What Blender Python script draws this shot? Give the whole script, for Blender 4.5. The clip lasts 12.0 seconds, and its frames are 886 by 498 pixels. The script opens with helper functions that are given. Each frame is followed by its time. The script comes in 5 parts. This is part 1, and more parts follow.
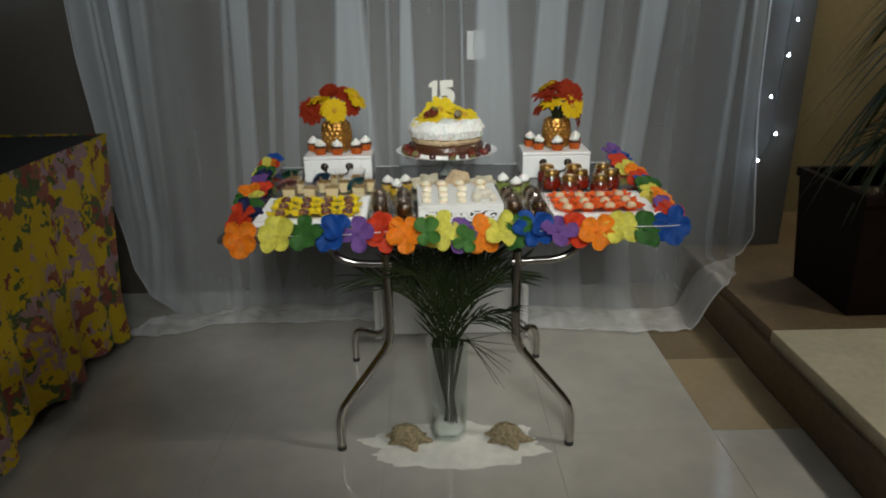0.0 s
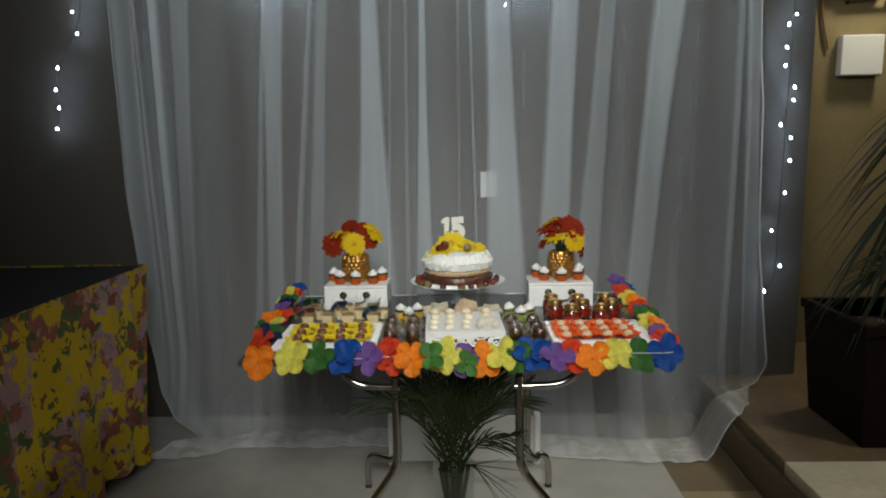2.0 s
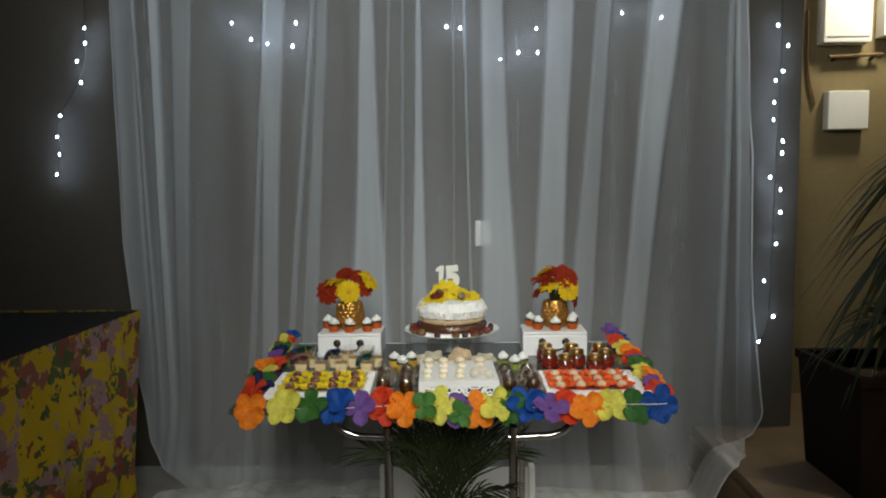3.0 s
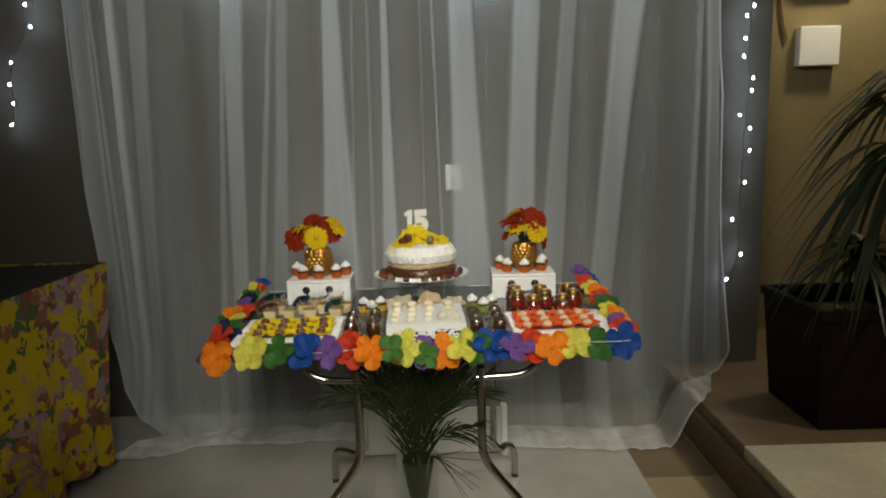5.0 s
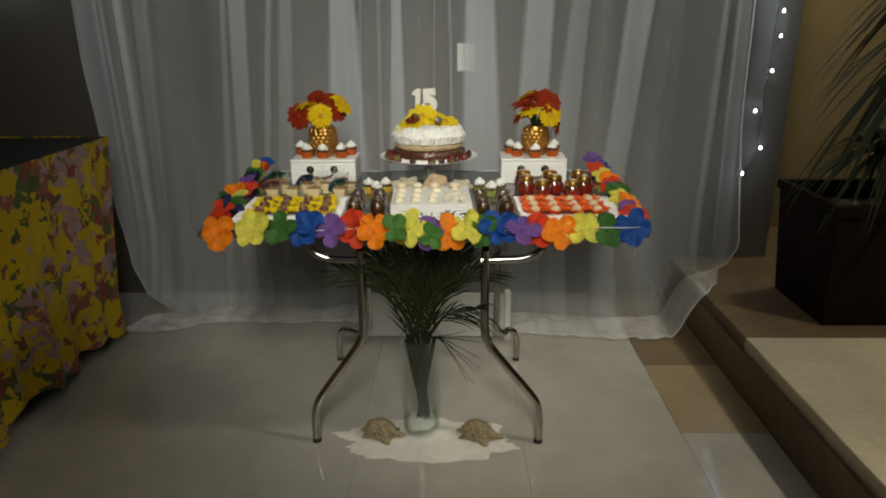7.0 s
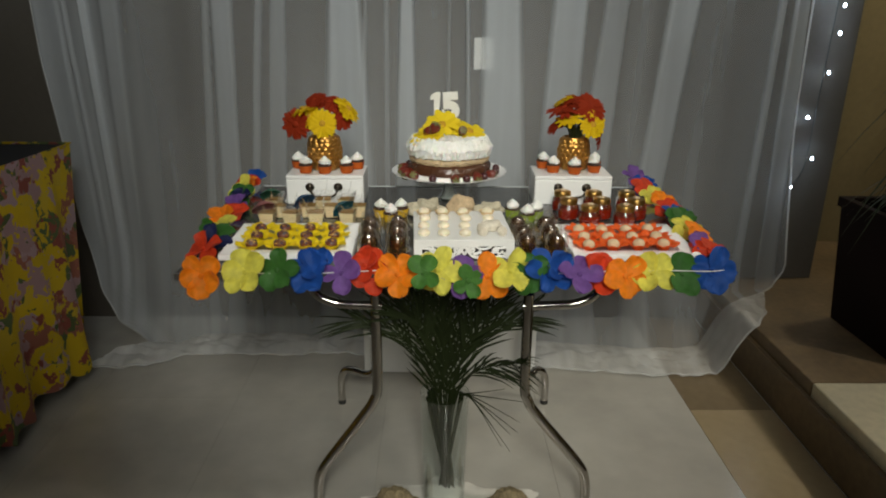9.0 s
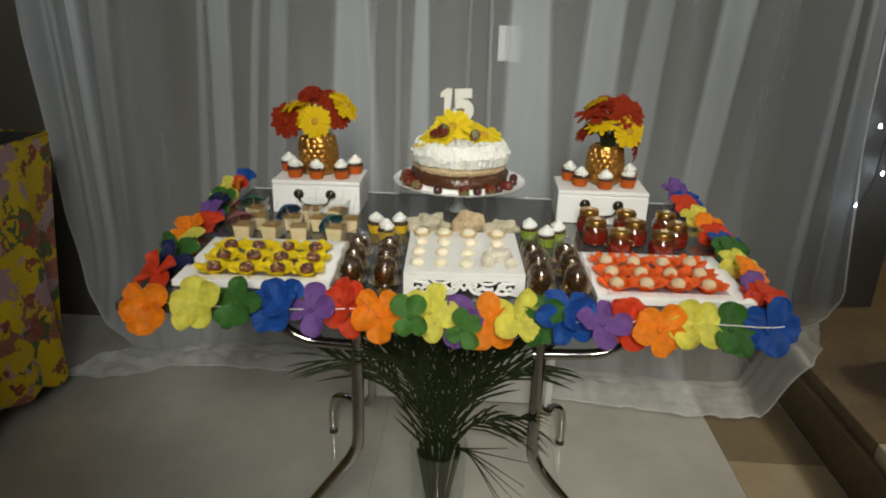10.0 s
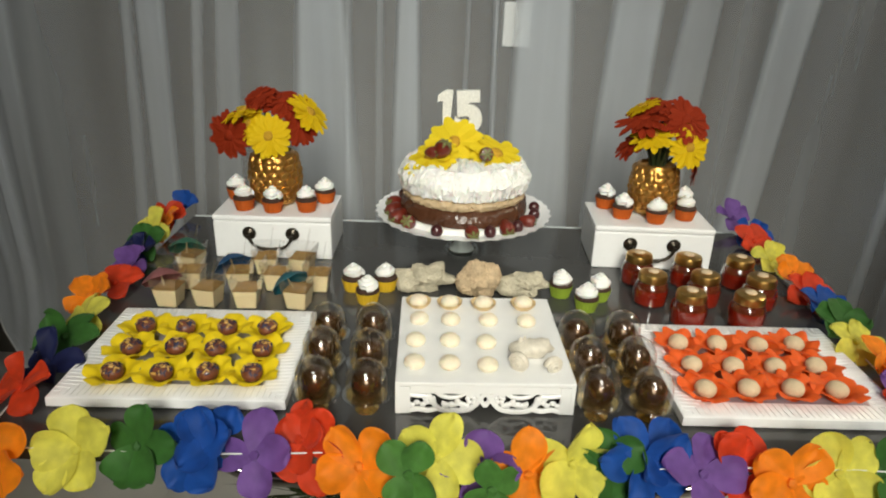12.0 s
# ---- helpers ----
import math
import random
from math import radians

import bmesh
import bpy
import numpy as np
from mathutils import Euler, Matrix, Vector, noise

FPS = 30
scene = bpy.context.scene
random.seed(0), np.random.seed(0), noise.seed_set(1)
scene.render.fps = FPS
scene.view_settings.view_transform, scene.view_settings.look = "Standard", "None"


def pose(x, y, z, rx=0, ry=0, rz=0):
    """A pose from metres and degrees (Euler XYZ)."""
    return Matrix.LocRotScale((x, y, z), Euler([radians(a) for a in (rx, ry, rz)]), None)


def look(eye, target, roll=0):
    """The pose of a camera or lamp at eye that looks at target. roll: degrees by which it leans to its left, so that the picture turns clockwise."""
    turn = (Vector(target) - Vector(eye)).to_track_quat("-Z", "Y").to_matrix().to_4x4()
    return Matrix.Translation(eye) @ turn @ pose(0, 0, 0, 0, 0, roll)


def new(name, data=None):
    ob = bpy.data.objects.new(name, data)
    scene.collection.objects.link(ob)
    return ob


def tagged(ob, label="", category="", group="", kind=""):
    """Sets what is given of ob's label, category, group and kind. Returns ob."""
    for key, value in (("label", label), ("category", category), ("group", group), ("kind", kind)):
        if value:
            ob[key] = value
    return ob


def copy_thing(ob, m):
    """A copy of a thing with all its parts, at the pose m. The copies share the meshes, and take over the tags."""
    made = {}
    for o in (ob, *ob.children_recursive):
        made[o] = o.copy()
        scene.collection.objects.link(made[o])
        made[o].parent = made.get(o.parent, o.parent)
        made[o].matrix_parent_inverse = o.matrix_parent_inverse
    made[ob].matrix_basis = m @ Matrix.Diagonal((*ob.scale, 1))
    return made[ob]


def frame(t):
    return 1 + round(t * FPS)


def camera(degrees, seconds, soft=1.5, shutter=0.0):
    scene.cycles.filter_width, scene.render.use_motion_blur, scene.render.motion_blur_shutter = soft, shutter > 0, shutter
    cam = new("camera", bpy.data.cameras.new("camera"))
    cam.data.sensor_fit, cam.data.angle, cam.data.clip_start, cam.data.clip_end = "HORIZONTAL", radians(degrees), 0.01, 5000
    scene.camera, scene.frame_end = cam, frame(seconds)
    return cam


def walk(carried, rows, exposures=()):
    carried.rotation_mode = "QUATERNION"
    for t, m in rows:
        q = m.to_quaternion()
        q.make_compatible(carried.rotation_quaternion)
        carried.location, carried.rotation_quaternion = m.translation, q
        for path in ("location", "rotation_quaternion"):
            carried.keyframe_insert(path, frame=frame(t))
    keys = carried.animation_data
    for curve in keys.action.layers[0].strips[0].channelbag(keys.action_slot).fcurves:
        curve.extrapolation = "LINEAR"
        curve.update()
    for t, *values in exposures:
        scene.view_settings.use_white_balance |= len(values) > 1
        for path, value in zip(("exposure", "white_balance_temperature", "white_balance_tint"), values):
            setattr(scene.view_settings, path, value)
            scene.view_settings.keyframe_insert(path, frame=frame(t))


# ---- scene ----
cam = camera(67.2, 12.0, soft=2.0)
PATH = [
    (0, (-0.08, -1.781, 1.318), (-0.059, 0.098, 0.634), -0.9),
    (0.5, (-0.051, -1.821, 1.326), (-0.083, 0.089, 0.733), -0.8),
    (1, (-0.009, -1.882, 1.331), (-0.098, 0.047, 0.812), -0.8),
    (1.5, (-0.005, -1.903, 1.351), (-0.063, 0.056, 0.95), -1.0),
    (2, (-0.005, -1.915, 1.347), (-0.071, 0.06, 1.038), -1.2),
    (2.5, (-0.003, -1.913, 1.35), (-0.074, 0.074, 1.137), -1.0),
    (2.7, (-0.002, -1.926, 1.356), (-0.065, 0.066, 1.185), -0.7),
    (4.3, (0.032, -1.93, 1.353), (0.047, 0.059, 1.142), -2.2),
    (4.5, (0.045, -1.933, 1.349), (0.045, 0.051, 1.099), -2.0),
    (5, (0.046, -1.914, 1.34), (0.049, 0.059, 1.012), -1.7),
    (5.5, (0.045, -1.901, 1.333), (0.03, 0.058, 0.932), -1.7),
    (6, (0.038, -1.901, 1.319), (0.023, 0.044, 0.852), -1.5),
    (6.5, (0.04, -1.882, 1.309), (0.031, 0.041, 0.762), -1.2),
    (7, (0.056, -1.871, 1.288), (0.025, 0.026, 0.655), -0.3),
    (7.2, (0.046, -1.845, 1.289), (0.025, 0.033, 0.603), 0.1),
    (8.8, (-0.07, -1.538, 1.298), (-0.016, 0.345, 0.625), 0.1),
    (9, (-0.074, -1.49, 1.294), (-0.054, 0.398, 0.636), 0.4),
    (9.5, (-0.021, -1.325, 1.294), (-0.083, 0.553, 0.611), 0.5),
    (10, (-0.002, -1.201, 1.296), (-0.078, 0.671, 0.595), 1.6),
    (10.5, (-0.052, -1.063, 1.302), (-0.024, 0.818, 0.624), 0.3),
    (11, (-0.112, -0.953, 1.294), (0.012, 0.918, 0.599), 0.7),
    (11.5, (-0.096, -0.843, 1.294), (-0.03, 1.031, 0.599), 0.5),
    (12, (-0.064, -0.734, 1.295), (-0.078, 1.11, 0.522), 1.7),
]
walk(cam, [(t, look(eye, target, roll)) for t, eye, target, roll in PATH],
     exposures=[(0.0, 0.0, 6500, 10), (2.7, 0.0, 6500, 10), (4.3, 0.0, 7200, 10), (7.2, 0.0, 7250, 10), (9.0, 0.05, 6950, 10), (10.0, 0.20, 6950, 10), (11.0, 0.34, 7000, 10), (12.0, 0.46, 6950, 10)])

# ---- world and lights ----
world = bpy.data.worlds.new("dim_night")
scene.world = world
world.use_nodes = True
world.node_tree.nodes["Background"].inputs[0].default_value = (0.5, 0.6, 0.8, 1)
world.node_tree.nodes["Background"].inputs[1].default_value = 0.012


def area_lamp(name, place, target, size, watts, colour):
    data = bpy.data.lights.new(name, "AREA")
    data.shape, data.size, data.energy, data.color = "DISK", size, watts, colour
    ob = new(name, data)
    ob.matrix_world = look(place, target)
    return ob


area_lamp("hall_lamp_fill", (-0.2, -3.4, 2.84), (0.1, -1.0, 0), 0.6, 5, (1.0, 0.95, 0.87))
area_lamp("corner_lamp", (2.25, 1.40, 2.62), (2.15, 1.62, 0), 0.2, 11.0, (1.0, 0.92, 0.68))


def spot_lamp(name, place, target, watts, cone, soft, colour):
    data = bpy.data.lights.new(name, "SPOT")
    data.energy, data.color, data.spot_size, data.spot_blend, data.shadow_soft_size = watts, colour, radians(cone), 1.0, soft
    ob = new(name, data)
    ob.matrix_world = look(place, target)
    return ob


# Unseen key from the front, added to light the table; no fixture stands here.
spot_lamp("front_key_spot", (0.08, -2.45, 2.45), (-0.04, 0.22, 0.72), 170, 38, 0.30, (0.975, 1.0, 0.92))
# Added low fill that reaches the panel and floor under the tabletop.
spot_lamp("low_front_fill", (0.16, -2.65, 1.92), (-0.06, 0.40, 0.62), 78, 42, 0.35, (0.975, 1.0, 0.92))
# Added fill aimed almost level at the upper curtain, with no known fitting behind it.
spot_lamp("upper_curtain_fill", (-0.08, -1.6, 2.84), (-0.04, 1.12, 2.34), 282, 94, 0.40, (0.95, 1.0, 0.97))
# Unseen lamp added to brighten the platform and throw leg shadows left.
spot_lamp("platform_side_fill", (2.75, -0.75, 2.80), (1.05, -0.15, 0.0), 115, 66, 0.10, (1.0, 0.98, 0.88))

# ---- materials ----
def nodes_of(name):
    m = bpy.data.materials.new(name)
    m.use_nodes = True
    return m, m.node_tree.nodes, m.node_tree.links


def varied(nodes, links, col, var, scale, fine, world=False):
    """A colour that wanders at two scales."""
    tc, coords = (nodes.new("ShaderNodeNewGeometry"), "Position") if world else (nodes.new("ShaderNodeTexCoord"), "Object")
    out = None
    last = nodes.new("ShaderNodeRGB")
    last.outputs[0].default_value = (*col, 1)
    last = last.outputs[0]
    for sc, amount in ((scale, var), (fine, var * 0.6)):
        n = nodes.new("ShaderNodeTexNoise")
        n.inputs["Scale"].default_value, n.inputs["Detail"].default_value = sc, 5
        links.new(tc.outputs[coords], n.inputs["Vector"])
        ramp = nodes.new("ShaderNodeMapRange")
        ramp.inputs["From Min"].default_value, ramp.inputs["From Max"].default_value = 0.25, 0.75
        ramp.inputs["To Min"].default_value, ramp.inputs["To Max"].default_value = 1 - amount, 1 + amount * 0.5
        links.new(n.outputs["Fac"], ramp.inputs["Value"])
        mul = nodes.new("ShaderNodeVectorMath")
        mul.operation = "SCALE"
        links.new(last, mul.inputs[0])
        links.new(ramp.outputs[0], mul.inputs["Scale"])
        last, out = mul.outputs[0], n
    return last, out


def mat(name, col, rough=0.5, metal=0.0, var=0.15, scale=12, fine=90, bump=0.15, depth=0.002, spec=0.5, coat=0.0, sss=0.0, sheen=0.0, through_light=0.0, emit=0.0, world=False):
    m, nodes, links = nodes_of(name)
    b = nodes["Principled BSDF"]
    b.inputs["Roughness"].default_value, b.inputs["Metallic"].default_value = rough, metal
    b.inputs["Specular IOR Level"].default_value, b.inputs["Coat Weight"].default_value = spec, coat
    b.inputs["Coat Roughness"].default_value = 0.08
    b.inputs["Sheen Weight"].default_value = sheen
    if sss:
        b.inputs["Subsurface Weight"].default_value, b.inputs["Subsurface Scale"].default_value = sss, 0.006
    c, n = varied(nodes, links, col, var, scale, fine, world)
    links.new(c, b.inputs["Base Color"])
    if bump:
        bm_ = nodes.new("ShaderNodeBump")
        bm_.inputs["Strength"].default_value, bm_.inputs["Distance"].default_value = bump, depth
        links.new(n.outputs["Fac"], bm_.inputs["Height"])
        links.new(bm_.outputs[0], b.inputs["Normal"])
    if emit:
        b.inputs["Emission Color"].default_value, b.inputs["Emission Strength"].default_value = (*col, 1), emit
    if through_light:
        t = nodes.new("ShaderNodeBsdfTranslucent")
        links.new(c, t.inputs["Color"])
        mix = nodes.new("ShaderNodeMixShader")
        mix.inputs[0].default_value = through_light
        links.new(b.outputs[0], mix.inputs[1])
        links.new(t.outputs[0], mix.inputs[2])
        links.new(mix.outputs[0], nodes["Material Output"].inputs["Surface"])
    return m


def clear(name, tint=(0.97, 0.97, 0.97), gloss=1.0):
    """Thin clear plastic or glass: see-through with a gloss that grows at grazing angles."""
    m, nodes, links = nodes_of(name)
    tr, gl, mix, lw = (nodes.new(k) for k in ("ShaderNodeBsdfTransparent", "ShaderNodeBsdfGlossy", "ShaderNodeMixShader", "ShaderNodeLayerWeight"))
    tr.inputs["Color"].default_value = (*tint, 1)
    gl.inputs["Roughness"].default_value = 0.06
    gl.inputs["Color"].default_value = (gloss, gloss, gloss, 1)
    lw.inputs["Blend"].default_value = 0.5
    power, amount = nodes.new("ShaderNodeMath"), nodes.new("ShaderNodeMapRange")
    power.operation, power.inputs[1].default_value = "POWER", 3.0
    amount.inputs["To Min"].default_value, amount.inputs["To Max"].default_value = 0.075, 0.80
    links.new(lw.outputs["Facing"], power.inputs[0])
    links.new(power.outputs[0], amount.inputs["Value"])
    links.new(amount.outputs[0], mix.inputs[0])
    links.new(tr.outputs[0], mix.inputs[1])
    links.new(gl.outputs[0], mix.inputs[2])
    links.new(mix.outputs[0], nodes["Material Output"].inputs["Surface"])
    return m


def sheer(name, col, cover):
    """Loosely woven see-through cloth."""
    m, nodes, links = nodes_of(name)
    tr, df, tl = nodes.new("ShaderNodeBsdfTransparent"), nodes.new("ShaderNodeBsdfDiffuse"), nodes.new("ShaderNodeBsdfTranslucent")
    mix, both = nodes.new("ShaderNodeMixShader"), nodes.new("ShaderNodeMixShader")
    c, n = varied(nodes, links, col, 0.04, 3, 8)
    links.new(c, df.inputs["Color"])
    links.new(c, tl.inputs["Color"])
    both.inputs[0].default_value = 0.35
    links.new(df.outputs[0], both.inputs[1])
    links.new(tl.outputs[0], both.inputs[2])
    tc, along, gather = nodes.new("ShaderNodeTexCoord"), nodes.new("ShaderNodeMapping"), nodes.new("ShaderNodeTexNoise")
    along.inputs["Scale"].default_value = (1.0, 0.3, 0.05)
    gather.inputs["Scale"].default_value, gather.inputs["Detail"].default_value = 9, 6
    links.new(tc.outputs["Object"], along.inputs["Vector"])
    links.new(along.outputs[0], gather.inputs["Vector"])
    ramp = nodes.new("ShaderNodeMapRange")
    ramp.inputs["From Min"].default_value, ramp.inputs["From Max"].default_value = 0.28, 0.72
    ramp.inputs["To Min"].default_value, ramp.inputs["To Max"].default_value = cover * 0.62, cover * 1.38
    links.new(gather.outputs["Fac"], ramp.inputs["Value"])
    layers, scaled, total = nodes.new("ShaderNodeAttribute"), nodes.new("ShaderNodeMath"), nodes.new("ShaderNodeMath")
    layers.attribute_name = "layers"
    scaled.operation, scaled.inputs[1].default_value = "MULTIPLY", 0.49
    total.operation, total.use_clamp = "ADD", True
    links.new(layers.outputs["Fac"], scaled.inputs[0])
    links.new(scaled.outputs[0], total.inputs[0])
    links.new(ramp.outputs[0], total.inputs[1])
    links.new(total.outputs[0], mix.inputs[0])
    links.new(tr.outputs[0], mix.inputs[1])
    links.new(both.outputs[0], mix.inputs[2])
    links.new(mix.outputs[0], nodes["Material Output"].inputs["Surface"])
    return m


def floral(name):
    """Printed cotton: yellow ground with blotchy purple, brick-red and green blossoms."""
    m, nodes, links = nodes_of(name)
    b = nodes["Principled BSDF"]
    b.inputs["Roughness"].default_value = 0.8
    tc = nodes.new("ShaderNodeTexCoord")
    warp = nodes.new("ShaderNodeTexNoise")
    warp.inputs["Scale"].default_value, warp.inputs["Detail"].default_value = 22, 3
    links.new(tc.outputs["Object"], warp.inputs["Vector"])
    add = nodes.new("ShaderNodeMixRGB")
    add.blend_type, add.inputs[0].default_value = "LINEAR_LIGHT", 0.075
    links.new(tc.outputs["Object"], add.inputs[1])
    links.new(warp.outputs["Color"], add.inputs[2])
    last = None
    for scale, colours, keep in ((8.5, ((0.66, 0.46, 0.01), (0.62, 0.43, 0.01), (0.10, 0.14, 0.05), (0.34, 0.12, 0.08), (0.40, 0.25, 0.27)), 0.62),
                                 (24, ((0.64, 0.44, 0.01), (0.44, 0.30, 0.34), (0.28, 0.07, 0.05), (0.09, 0.12, 0.04), (0.62, 0.44, 0.03)), 0.60)):
        v = nodes.new("ShaderNodeTexVoronoi")
        v.inputs["Scale"].default_value = scale
        links.new(add.outputs[0], v.inputs["Vector"])
        pick = nodes.new("ShaderNodeValToRGB")
        pick.color_ramp.interpolation = "CONSTANT"
        e = pick.color_ramp.elements
        e[0].position, e[0].color, e[1].position, e[1].color = 0, (*colours[0], 1), 0.22, (*colours[1], 1)
        for pos, c in ((0.40, colours[2]), (0.58, colours[3]), (0.78, colours[4])):
            k = e.new(pos)
            k.color = (*c, 1)
        sep = nodes.new("ShaderNodeSeparateColor")
        links.new(v.outputs["Color"], sep.inputs[0])
        links.new(sep.outputs[0], pick.inputs[0])
        if last is None:
            last = pick.outputs[0]
        else:
            mix = nodes.new("ShaderNodeMixRGB")
            gate = nodes.new("ShaderNodeMath")
            gate.operation, gate.inputs[1].default_value = "GREATER_THAN", keep
            links.new(sep.outputs[1], gate.inputs[0])
            links.new(gate.outputs[0], mix.inputs[0])
            links.new(last, mix.inputs[1])
            links.new(pick.outputs[0], mix.inputs[2])
            last = mix.outputs[0]
    links.new(last, b.inputs["Base Color"])
    return m


